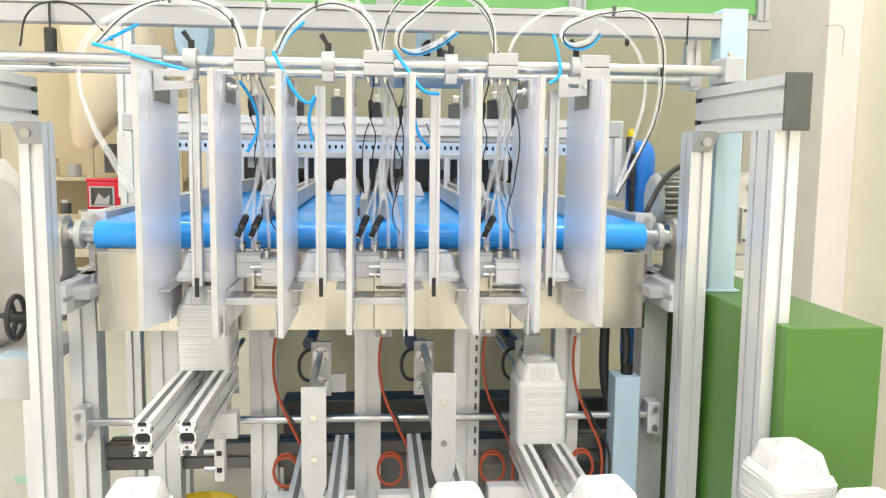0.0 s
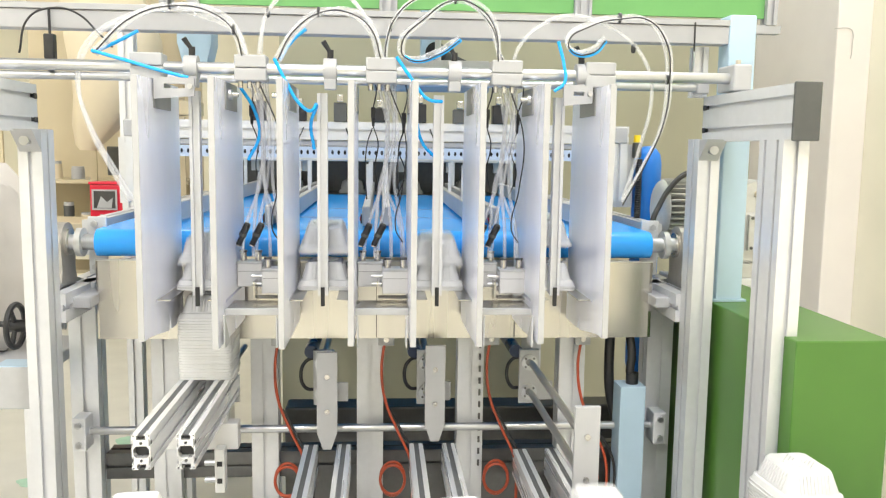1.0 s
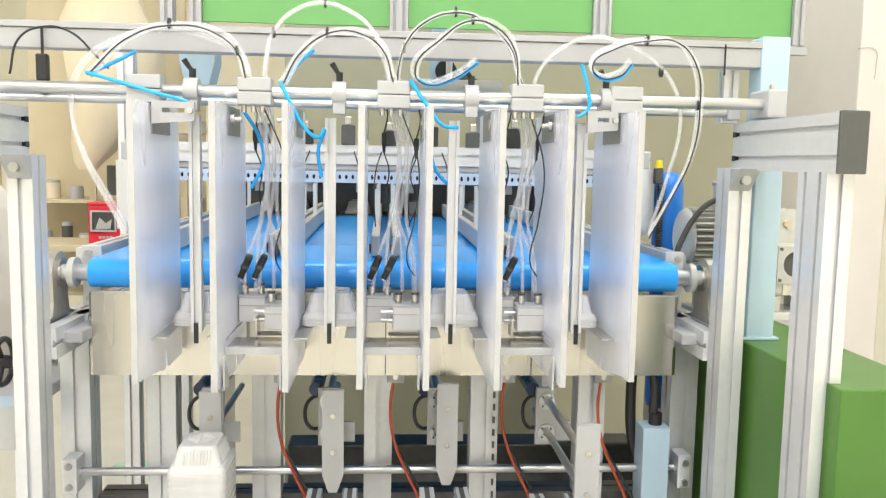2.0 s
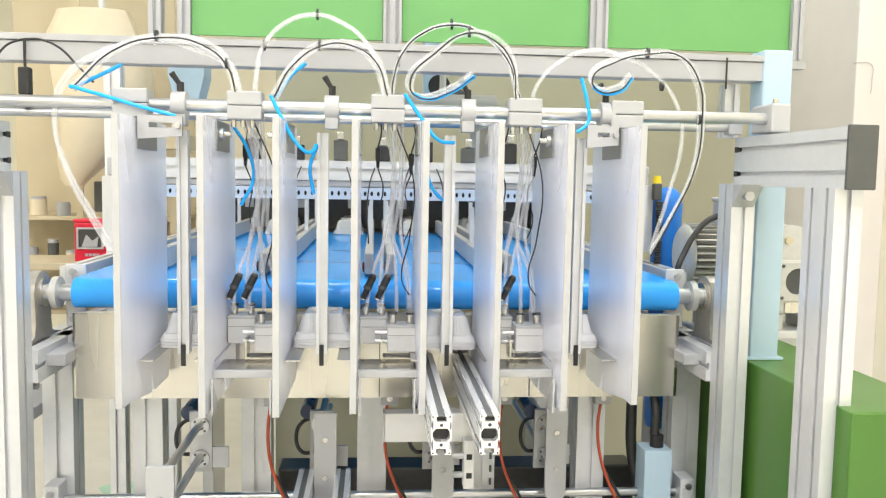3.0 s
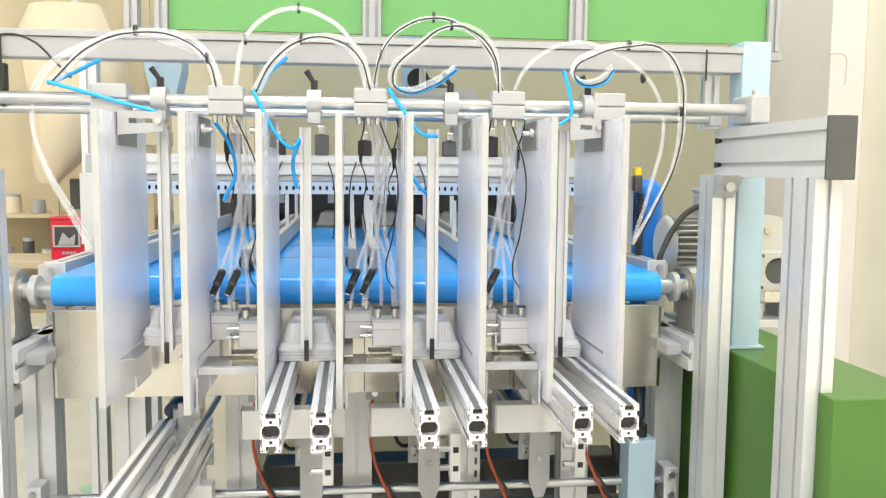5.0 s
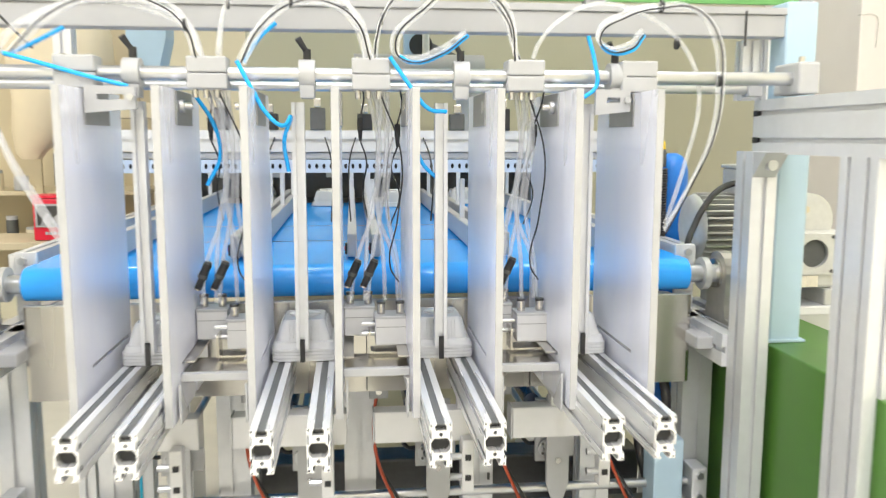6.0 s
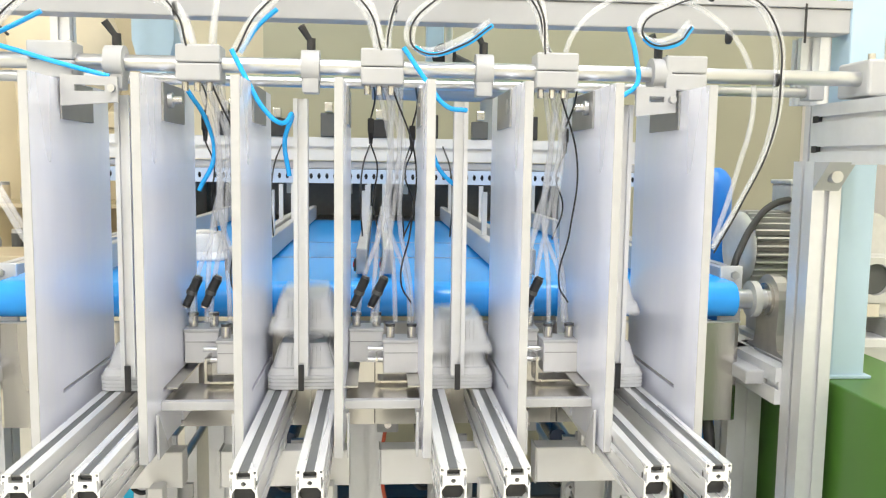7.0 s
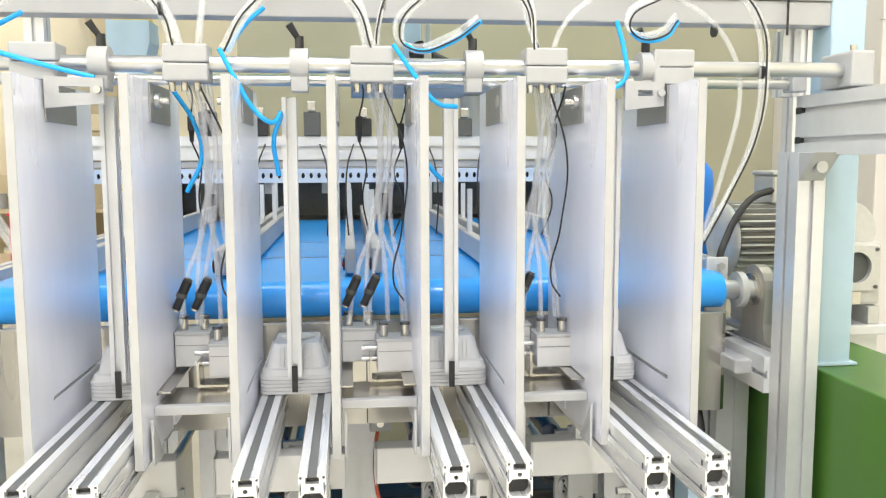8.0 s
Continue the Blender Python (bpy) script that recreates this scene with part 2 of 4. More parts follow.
# ---- portal frame of the stacker ----
frame_ob = thing("stacker_frame", 0, 0, 0, "slotted aluminium profile frame of the tray stacker", "machine frame")
for side in (-1, 1):
    part("post", post_bm(0.664 * side, 0.318, 0.0, 1.378, 0.045, 0.06), ALU, frame_ob)
    part("front_leg", post_bm(0.697 * side, 0.045, 0.0, 1.374, 0.045, 0.09, ONE, TWO), ALU, frame_ob)
    part("top_beam", beam_y_bm(0.697 * side, -0.022, 0.36, 1.420, 0.044, 0.092, ONE, TWO), ALU, frame_ob)
    part("end_cap", box(min(0.674 * side, 0.720 * side), max(0.674 * side, 0.720 * side), -0.030, -0.0225, 1.372, 1.468, 0.002), CAP, frame_ob, "dark grey plastic end cap")
    for dz in (1.397, 1.443):
        part("slot_plug", box(min(0.6735 * side, 0.681 * side), max(0.6735 * side, 0.681 * side), 0.344, 0.3585, dz - 0.0052, dz + 0.0052), BLACK, frame_ob, "black plug in the beam's slot")
    part("rear_post", post_bm(0.655 * side, 0.53, 0.0, 1.05, 0.06, 0.06), ALU, frame_ob)
    part("side_beam", beam_y_bm(0.662 * side, 0.349, 0.9, 1.02, 0.06, 0.06), ALU, frame_ob)
    # corner bracket with its bolt
    bm = bmesh.new()
    x0, x1 = 0.642 * side, 0.682 * side
    vs = [[bm.verts.new((x, y, z)) for y, z in ((0.2875, 1.377), (0.245, 1.377), (0.2875, 1.335))] for x in (x0, x1)]
    bm.faces.new(vs[0]), bm.faces.new(vs[1][::-1])
    for i in range(3):
        j = (i + 1) % 3
        bm.faces.new((vs[0][i], vs[1][i], vs[1][j], vs[0][j]))
    br = part("corner_bracket", bm, CREAM, frame_ob, "die-cast corner bracket")
    part("bolt", cyl((0.662 * side, 0.258, 1.356), (0.662 * side, 0.285, 1.356), 0.009), CHROME, br, "", True)
for x in (-0.258, -0.020, 0.210, 0.446, -0.477):
    part("lower_post", post_bm(x, 0.52, 0.0, 0.94, 0.06, 0.05), ALU, frame_ob)
part("cross_beam", beam_x_bm(-0.62, 0.62, 0.55, 0.62, 0.06, 0.06), DARKSTEEL, frame_ob, "dark lower cross beam")
part("foot_beam", beam_x_bm(-0.62, 0.62, 0.30, 0.46, 0.06, 0.06), ALU, frame_ob)

for k in range(11):
    part("post_slot", box(0.2285, 0.2335, 0.4915, 0.4945, 0.62 + 0.028 * k, 0.634 + 0.028 * k), DARKSTEEL, frame_ob, "dark slot in the post")
tie_bar = thing("tie_rod", 0, 0.47, 0.722, "horizontal chromed steel rod in end blocks", "rod")
part("rod", cyl((-0.66, 0, 0), (0.66, 0, 0), 0.009), CHROME, tie_bar, "", True)
for side, bx in ((-1, -0.650), (1, 0.642)):
    blk = part("end_block", box(bx - 0.015, bx + 0.015, -0.03, 0.0195, -0.037, 0.037, 0.003), ALU, tie_bar)
    for dz in (-0.022, 0.022):
        part("bolt", cyl((bx, -0.036, dz), (bx, -0.030, dz), 0.007), CHROME, blk, "", True)

# ---- guide rod with its clamps ----
rod = thing("guide_rod", 0, 0.25, 1.495, "polished steel guide rod carrying the clamps", "rod")
part("shaft", cyl((-0.95, 0, 0), (0.71, 0, 0), 0.0105, 28), CHROME, rod, "", True)
part("rear_shaft", cyl((-0.95, 0.09, -0.012), (0.655, 0.09, -0.012), 0.008, 20), CHROME, rod, "", True)
for side in (-1.33, 1):
    hd = part("rod_holder", box(side * 0.697 - 0.018, side * 0.697 + 0.018, -0.026, 0.055, -0.0245, 0.026, 0.004), CREAM, rod)
    part("set_screw", cyl((side * 0.697, 0.0, 0.026), (side * 0.697, 0.0, 0.036), 0.005, 12), STEEL, hd, "", True)
    part("rear_holder", box(side * 0.66 - 0.012, side * 0.66 + 0.012, 0.075, 0.105, -0.0245, 0.008, 0.002), CREAM, rod)


def rod_clamp(x, wide=0.058):
    t = thing("rod_clamp", x, 0.25, 1.495, "two-piece cream plastic clamp on the guide rod", "clamp", "clamps on the guide rod")
    part("upper_half", box(-wide / 2, wide / 2, -0.022, 0.022, 0.0005, 0.024, 0.0025), CREAM, t)
    part("lower_half", box(-wide / 2, wide / 2, -0.022, 0.022, -0.0235, -0.0005, 0.0025), CREAM, t)
    for dx in (-wide / 3, wide / 3):
        part("screw", cyl((dx, 0, 0.024), (dx, 0, 0.0265), 0.004), STEEL, t, "", True)
    for k in range(3):
        part("nipple", cyl((-0.02 + 0.016 * k, -0.004, -0.036), (-0.02 + 0.016 * k, -0.004, -0.0237), 0.0045, 10), STEEL, t, "", True)
    return t


for x in (-0.428, -0.240, 0.002, 0.240, 0.420):
    rod_clamp(x)


def lever_clamp(x, lever=True):
    t = thing("lever_clamp", x, 0.25, 1.495, "slim cream shaft collar with a black clamping lever", "clamp", "lever clamps on the guide rod")
    bm = cyl((-0.012, 0, 0), (0.012, 0, 0), 0.022, 24)
    box(-0.011, 0.011, -0.014, 0.014, -0.036, -0.012, 0.002, bm)
    part("collar", bm, CREAM, t, "", True)
    if lever:
        lv = part("lever_hub", cyl((0, 0.004, 0.021), (0, 0.004, 0.038), 0.006, 14), BLACK, t, "black lever", True)
        part("lever_arm", cyl((0, 0.004, 0.033), (-0.013, -0.004, 0.053), 0.0038, 12, 0.0052), BLACK, lv, "", True)
    return t


for x in (-0.350, -0.094, 0.141, 0.387):
    lever_clamp(x)

# ---- chute plates ----
PLATES = [-0.421, -0.292, -0.175, -0.051, 0.062, 0.183, 0.297, 0.417]
LANES = [-0.352, -0.112, 0.119, 0.352]
FOOT = [1.003, 0.988, 0.988, 0.993, 0.991, 0.991, 0.996, 1.006]


def chute_plate(x, foot):
    t = thing("chute_plate", x, 0, 0, "upright milled aluminium chute plate with a slot", "plate", "plates of the tray chutes")
    # outline in y, z, with a notch at the foot of the rear edge
    o = [(0.128, foot), (0.165, foot), (0.300, 0.985), (0.300, 1.020), (0.318, 0.985), (0.420, 0.985), (0.420, 1.47), (0.128, 1.47)]
    slot = [(0.205, 1.0585), (0.405, 1.0585), (0.405, 1.0645), (0.205, 1.0645)]
    part("plate", prism(o, [slot], lambda u, v, d: (d, u, v), -0.0055, 0.0055), PLATE, t)
    # strip darker than the plate, its tone offsets the strong front light
    part("front_edge", box(-0.0055, 0.0055, 0.1255, 0.1279, foot, 1.47, 0.0008), EDGE, t, "front edge toned darker against the front light")
    for s in (-1, 1):
        part("window_plate", box(min(0.0057 * s, 0.0082 * s), max(0.0057 * s, 0.0082 * s), 0.225, 0.345, 1.418, 1.4685), WINDOW_PLATE, t, "grey zinc backing plate")
    return t


for i, x in enumerate(PLATES):
    chute_plate(x, FOOT[i])


def slide_bracket(i):
    """The slotted bracket that holds a stop bar, by the first and last lanes."""
    left = i == 0
    x = LANES[i]
    t = thing("slide_bracket", x, 0.23, 1.455, "slotted cream aluminium adjusting bracket", "bracket", "brackets of the stop bars")
    a, b = (-0.06, 0.012) if left else (-0.005, 0.05)
    o = [(a, -0.02), (b, -0.014), (b, 0.018), (a, 0.02)]
    h = [(a + 0.018, -0.001), (b - 0.016, -0.0005), (b - 0.016, 0.007), (a + 0.018, 0.0075)]
    part("arm", prism(o, [h], lambda u, v, d: (u, d, v), -0.012, -0.004), CREAM, t)
    part("bolt", cyl((b - 0.006, -0.020, 0.003), (b - 0.006, -0.0125, 0.003), 0.005, 12), CHROME, t, "", True)


slide_bracket(0), slide_bracket(3)
BLADES = []
for i, x in enumerate(PLATES):
    s = 1 if i % 2 == 0 else -1
    t = thing("support_blade", x + 0.0062 * s, 0, 0, "thin steel blade that holds trays between forks", "blade", "support blades")
    part("blade", box(min(0, 0.024 * s), max(0, 0.024 * s), 0.215, 0.40, 1.0600, 1.0625), STEEL, t)
    BLADES.append(t)
for x in (-0.283, -0.185, -0.06, 0.07, 0.174, 0.288):
    t = thing("plate_bolt", x, 0.25, 1.447, "chrome knob bolt on a chute plate", "bolt", "bolts of the chute plates")
    s = 1 if x in (-0.283, -0.06, 0.174) else -1
    part("head", cyl((0, 0, 0), (0.006 * s, 0, 0), 0.010, 16), CHROME, t, "", True)
    part("shank", cyl((0.006 * s, 0, 0), (0.018 * s, 0, 0), 0.005, 12), STEEL, t, "", True)

# stop bars that hang in front of the trays
STOPS = [-0.356, -0.112, 0.115, 0.355]
for x in STOPS:
    t = thing("stop_bar", x, 0.296, 0, "thin slotted aluminium stop bar with a black tip", "bar", "stop bars")
    part("bar", prism(slotted(0.020, 0.020, ONE, ONE), [], lambda u, v, d: (u * 1.0, v, d), 1.058, 1.455), ALU, t)
    part("tip", box(-0.004, 0.004, -0.0135, -0.0102, 1.037, 1.075), BLACK, t, "black rubber tip")

# tie plates and cylinders between the lanes
GAPS = [(-0.286, -0.181), (-0.045, 0.056), (0.189, 0.291)]
for a, b in GAPS:
    t = thing("tie_plate", (a + b) / 2, 0.20, 1.044, "flat cream aluminium tie plate between chute plates", "plate", "tie plates")
    w = (b - a) / 2
    part("plate", box(-w, w, 0.0005, 0.09, -0.004, 0.004, 0.001), STEEL, t, "dull steel shelf")
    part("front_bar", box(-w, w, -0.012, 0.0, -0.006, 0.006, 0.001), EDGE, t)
    for s in (-1, 1):
        g = thing("gusset", (a + b) / 2 + s * (w - 0.001), 0.15, 0.985, "small triangular white foot gusset", "gusset", "foot gussets")
        bm = bmesh.new()
        vs = [[bm.verts.new((-0.003 * s + dx * s * -1, y, z)) for y, z in ((0.0, 0.0), (0.0, 0.06), (0.05, 0.0))] for dx in (0, 0.003)]
        bm.faces.new(vs[0]), bm.faces.new(vs[1][::-1])
        for i in range(3):
            j = (i + 1) % 3
            bm.faces.new((vs[0][i], vs[1][i], vs[1][j], vs[0][j]))
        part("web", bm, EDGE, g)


def blade_cylinder(x, y, z, w, h, s, group="cylinders between the lanes"):
    t = thing("air_cylinder", x, y, z, "compact cream pneumatic cylinder with push-in fittings", "cylinder", group)
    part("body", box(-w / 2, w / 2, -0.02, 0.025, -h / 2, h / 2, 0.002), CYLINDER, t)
    part("cover", box(-w / 2 - 0.001, w / 2 + 0.001, -0.0215, 0.026, h / 2 - 0.004, h / 2 + 0.001, 0.001), EDGE, t)
    for dz in (0.12,):
        part("groove", box(-w / 2 + 0.002, w / 2 - 0.002, -0.0206, -0.0203, h * dz, h * dz + 0.0012), WINDOW_PLATE, t, "grey sensor groove")
    for dz in (-0.008, 0.008):
        part("piston_rod", cyl((-s * w / 2, 0, dz), (-s * (w / 2 + 0.022), 0, dz), 0.004, 12), CHROME, t, "", True)
    for dx in (-w * 0.3, w * 0.3):
        f = part("fitting", cyl((dx, 0, h / 2 + 0.001), (dx, 0, h / 2 + 0.018), 0.0065, 14), STEEL, t, "", True)
        part("collar", cyl((dx, 0, h / 2 + 0.018), (dx, 0, h / 2 + 0.022), 0.0075, 14), DARKSTEEL, f, "", True)


for a, b in GAPS:
    blade_cylinder(a + 0.026, 0.34, 1.095, 0.05, 0.05, -1)
    blade_cylinder(b - 0.024, 0.30, 1.087, 0.052, 0.048, 1)
    t = thing("blade_bracket", a + 0.040, 0.29, 1.052, "bent sheet-metal blade bracket", "bracket", "blade brackets")
    bm = box(0, 0.003, -0.02, 0.02, 0.0, 0.036)
    box(0.003, 0.064, -0.02, 0.02, 0.0, 0.003, 0, bm)
    part("bent_sheet", bm, STEEL, t)

# ---- belt conveyor ----
conv = thing("belt_conveyor", 0, 0, 0, "wide blue belt conveyor feeding the stacker", "conveyor")
def belt_ring(x):
    pts = []
    cy, cz, r = 0.468, 1.142, 0.030
    for k in range(13):
        a = math.pi / 2 + math.pi * k / 12
        pts.append((x, cy + r * math.cos(a), cz + r * math.sin(a)))
    pts += [(x, 1.9, cz - r), (x, 1.9, cz + r)]
    return pts
part("belt", loft([belt_ring(-0.603), belt_ring(0.607)]), BELT, conv, "glossy blue belt", True)
for y in (0.80, 1.12):
    part("belt_seam", box(-0.6, 0.605, y, y + 0.004, 1.1715, 1.1725), DARKSTEEL, conv, "dark seam across the belt")
for side, xe in ((-1, -0.603), (1, 0.607)):
    def reach(d0, d1):
        return sorted((xe + side * d0, xe + side * d1))
    part("roller_shaft", cyl((xe, 0.468, 1.142), (xe + side * 0.095, 0.468, 1.142), 0.017, 20), CHROME, conv, "", True)
    part("shaft_collar", prism(circle(0.468, 1.142, 0.031, 28), [circle(0.468, 1.142, 0.0172, 28)], lambda u, v, d: (d, u, v), *reach(0.030, 0.042)), MOTOR, conv, "", True)
    foot = [(0.398, 1.037), (0.538, 1.037), (0.538, 1.053), (0.512, 1.060), (0.506, 1.085)] + [(0.468 + 0.043 * math.cos(a), 1.142 + 0.043 * math.sin(a)) for a in (radians(-15 + 21 * k) for k in range(11))] + [(0.430, 1.085), (0.424, 1.060), (0.398, 1.053)]
    pb = part("pillow_block", prism(foot, [circle(0.468, 1.142, 0.0285, 24)], lambda u, v, d: (d, u, v), *reach(0.063, 0.083)), CASTING, conv, "cast pillow block bearing")
    part("bearing_ring", prism(circle(0.468, 1.142, 0.0283, 24), [circle(0.468, 1.142, 0.0172, 24)], lambda u, v, d: (d, u, v), *reach(0.057, 0.087)), STEEL, pb, "", True)
    part("bolt", cyl((xe + side * 0.075, 0.410, 1.053), (xe + side * 0.075, 0.410, 1.066), 0.007, 6), CHROME, pb)
    bp_ = part("bearing_plate", box(*reach(-0.006, 0.034), 0.506, 0.514, 1.068, 1.194, 0.002), ALU, conv)
    for dz in (1.083, 1.178):
        part("bolt", cyl((xe + side * 0.019, 0.499, dz), (xe + side * 0.019, 0.5055, dz), 0.0075, 6), CHROME, bp_)
    part("bearing_shelf", box(*reach(-0.005, 0.11), 0.39, 0.56, 1.012, 1.036, 0.003), WHITE, conv)
    part("side_rail", beam_y_bm(side * 0.655, 0.58, 1.9, 1.14, 0.04, 0.08), ALU, conv)
    part("leg", post_bm(side * 0.655, 1.4, 0.0, 1.10), ALU, conv)
apron = thing("apron", 0, 0, 0, "brushed stainless apron below the belt", "sheet")
bm = bmesh.new()
prof = [(-0.605, 0.462), (-0.604, 0.448), (-0.598, 0.443), (0.604, 0.443), (0.612, 0.448), (0.614, 0.462)]
prof2 = [(x * 0.997, y + 0.002) for x, y in prof]
part("sheet", loft([[(x, y, z) for x, y in prof + prof2[::-1]] for z in (0.935, 1.106)]), STEEL, apron)
for x in (-0.33, -0.006, 0.30):
    part("seam", box(x - 0.001, x + 0.001, 0.4405, 0.4429, 0.937, 1.104), DARKSTEEL, apron)
part("lip", box(-0.6, 0.61, 0.436, 0.4425, 1.1062, 1.1095), CHROME, apron)

# lane guides on the belt
for x in (-0.47, -0.245, -0.215, -0.03, 0.015, 0.215, 0.26, 0.47):
    t = thing("lane_guide", x, 0, 0, "white aluminium lane guide rail above the belt", "guide rail", "lane guides")
    part("rail", box(-0.009, 0.009, 0.50, 1.88, 1.178, 1.222, 0.003), WHITE, t)
    for y in (0.78, 1.2, 1.6):
        part("hanger", box(-0.005, 0.005, y, y + 0.012, 1.222, 1.31), ALU, t)
    s = part("sensor", box(-0.013, -0.0092, 0.505, 0.525, 1.183, 1.203), BLACK, t, "small black photo sensor")
    part("lens", cyl((-0.0145, 0.515, 1.193), (-0.013, 0.515, 1.193), 0.005, 10), SENSOR_RED, s, "red sensor lens")

# cross bridge over the belt with a perforated strip
bridge = thing("cross_bridge", 0, 0, 0.026, "aluminium bridge over the belt with a perforated strip", "bridge")
part("top_beam", beam_x_bm(-0.63, 0.64, 0.78, 1.367, 0.04, 0.045), ALU, bridge)
part("lower_beam", box(-0.63, 0.64, 0.765, 0.795, 1.329, 1.343, 0.002), WHITE, bridge)
holes = [circle(-0.6 + 0.0155 * k, 0.0, 0.0036, 6) for k in range(79)]
holes = [[(u, v * 1.7) for u, v in h] for h in holes]
part("perforated_strip", prism([(-0.62, -0.014), (0.63, -0.014), (0.63, 0.014), (-0.62, 0.014)], holes, lambda u, v, d: (u, d, 1.313 + v), 0.762, 0.7645), STRIP_BLUE, bridge, "pale blue perforated strip")
part("backing", box(-0.62, 0.63, 0.775, 0.777, 1.30, 1.328), BLACK, bridge)
for x in (-0.625, 0.635):
    part("upright", post_bm(x, 0.80, 1.18, 1.344, 0.05, 0.04), ALU, bridge)
    inner = x - math.copysign(0.034, x)
    part("front_upright", post_bm(inner, 0.735, 1.20, 1.344, 0.044, 0.044), ALU, bridge)
    part("beam_cap", box(inner - 0.026, inner + 0.022, 0.712, 0.758, 1.3455, 1.386, 0.003), WHITE, bridge)
# machine mouth behind the belt; its inside is coloured dark for shade
mouth = thing("feeder_mouth", 0, 0, 0, "opening of the feeding machine, its inside coloured dark as shade", "machine")
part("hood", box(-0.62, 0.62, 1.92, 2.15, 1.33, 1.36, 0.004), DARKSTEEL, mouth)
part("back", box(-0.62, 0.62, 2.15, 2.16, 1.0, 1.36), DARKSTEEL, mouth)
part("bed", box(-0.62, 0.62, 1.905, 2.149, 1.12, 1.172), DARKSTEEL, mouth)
for side in (-1, 1):
    part("cheek", box(side * 0.64 - 0.0195, side * 0.64 + 0.0195, 1.92, 2.16, 0.0, 1.36), ALU, mouth)
part("lintel", box(-0.62, 0.62, 1.86, 1.918, 1.30, 1.37, 0.004), ALU, mouth)
for k in range(6):
    part("bar", box(-0.5 + 0.19 * k, -0.47 + 0.19 * k, 1.93, 1.945, 1.26, 1.329), MOTOR, mouth)
for k in range(9):
    t = thing("valve_block", -0.4 + 0.1 * k, 0.77, 1.416, "small dark valve block with a cable", "valve", "valves on the bridge")
    part("body", box(-0.016, 0.016, -0.015, 0.015, 0.0, 0.035 + 0.012 * (k % 2), 0.002), BLACK if k % 3 else CAP, t)
    part("plug", box(-0.008, 0.008, -0.02, 0.0, 0.036 + 0.012 * (k % 2), 0.055 + 0.012 * (k % 2), 0.002), STEEL, t)

# ---- overhead beam, guard panels, green cabinet ----
over = thing("overhead_beam", 0, 0, 0.010, "long white cable beam above the stacker", "beam")
part("beam", box(-1.9, 0.712, 0.335, 0.375, 1.562, 1.598, 0.002), WHITE, over)
part("top_flange", box(-1.9, 0.712, 0.331, 0.379, 1.5985, 1.610, 0.001), WHITE, over)
part("hanger", post_bm(0.672, 0.39, 1.457, 1.561, 0.03, 0.03), ALU, over)
cab_post = thing("grey_blue_post", 0.739, 0.358, 0.018, "grey-blue painted square steel post", "post")
part("tube", box(-0.028, 0.028, -0.028, 0.028, 1.021, 1.613, 0.003), GREYBLUE, cab_post)
part("flange", box(-0.036, 0.036, -0.036, 0.036, 1.0205, 1.0255, 0.001), GREYBLUE, cab_post)
cabinet = thing("green_cabinet", 0, 0, 0.018, "green painted steel machine cabinet", "cabinet")
part("body", box(0.70, 0.872, -0.037, 0.60, 0.02, 1.02, 0.003), GREEN, cabinet)
for x, y in ((0.72, 0.0), (0.85, 0.0), (0.72, 0.56), (0.85, 0.56)):
    part("foot", cyl((x, y, -0.018), (x, y, 0.02), 0.015), BLACK, cabinet)

guard = thing("guard_wall", -0.013, 0, 0.030, "guard wall of green panels in white profiles", "guard")
for x in (-0.545, -0.475, 0.033, 0.557, 1.082):
    w = 0.046 if x > 0 and x < 1 else 0.03
    part("upright", post_bm(x, 0.92, 1.672, 2.6, w, 0.04, TWO if w > 0.04 else ONE, ONE), WHITE, guard)
for x0, x1 in ((-0.459, 0.009), (0.057, 0.533), (0.581, 1.066)):
    part("panel", box(x0, x1, 0.915, 0.925, 1.69, 2.6, 0.001), PANEL, guard, "bright green sheet panel")
part("bottom_rail", beam_x_bm(-0.68, 1.11, 0.92, 1.66, 0.03, 0.022, (), ()), WHITE, guard)
part("leg", post_bm(1.03, 0.96, -0.030, 1.648, 0.05, 0.05), ALU, guard)
part("leg", post_bm(-0.66, 0.96, -0.030, 1.648, 0.04, 0.04), ALU, guard)

# ---- drive motor, gearbox, tank ----
motor = thing("drive_motor", 0.814, 0.62, 1.215, "finned grey electric motor beside the belt", "motor")
# casing darker than the fins, painting shade into the gaps between them
part("casing", cyl((-0.127, 0, 0), (0.051, 0, 0), 0.056, 32), DARKSTEEL, motor, "", True)
def ring_x(r, x, n=36):
    return [(x, r * math.cos(2 * math.pi * i / n), r * math.sin(2 * math.pi * i / n)) for i in range(n)]
fan = part("fan_cover", loft([ring_x(r, x) for r, x in ((0.02, -0.142), (0.050, -0.141), (0.060, -0.138), (0.066, -0.134), (0.069, -0.128), (0.066, -0.1275), (0.056, -0.1272))]), MOTOR, motor, "", True)
for k in range(30):
    f = box(-0.127, 0.045, 0.054, 0.073, -0.0016, 0.0016)
    bmesh.ops.rotate(f, verts=f.verts[:], matrix=Matrix.Rotation(2 * math.pi * (k + 0.3) / 30, 3, "X"))
    part("fin", f, MOTOR, motor)
part("end_shield", cyl((0.046, 0, 0), (0.052, 0, 0), 0.074, 32), MOTOR, motor, "", True)
term = part("terminal_box", box(-0.055, 0.05, -0.04, 0.035, 0.07, 0.122, 0.004), MOTOR, motor)
part("terminal_lid", box(-0.058, 0.053, -0.043, 0.038, 0.1225, 0.131, 0.003), MOTOR, term)
gear = part("gearbox", box(0.053, 0.177, -0.035, 0.07, -0.13, -0.005, 0.008), MOTOR, motor)
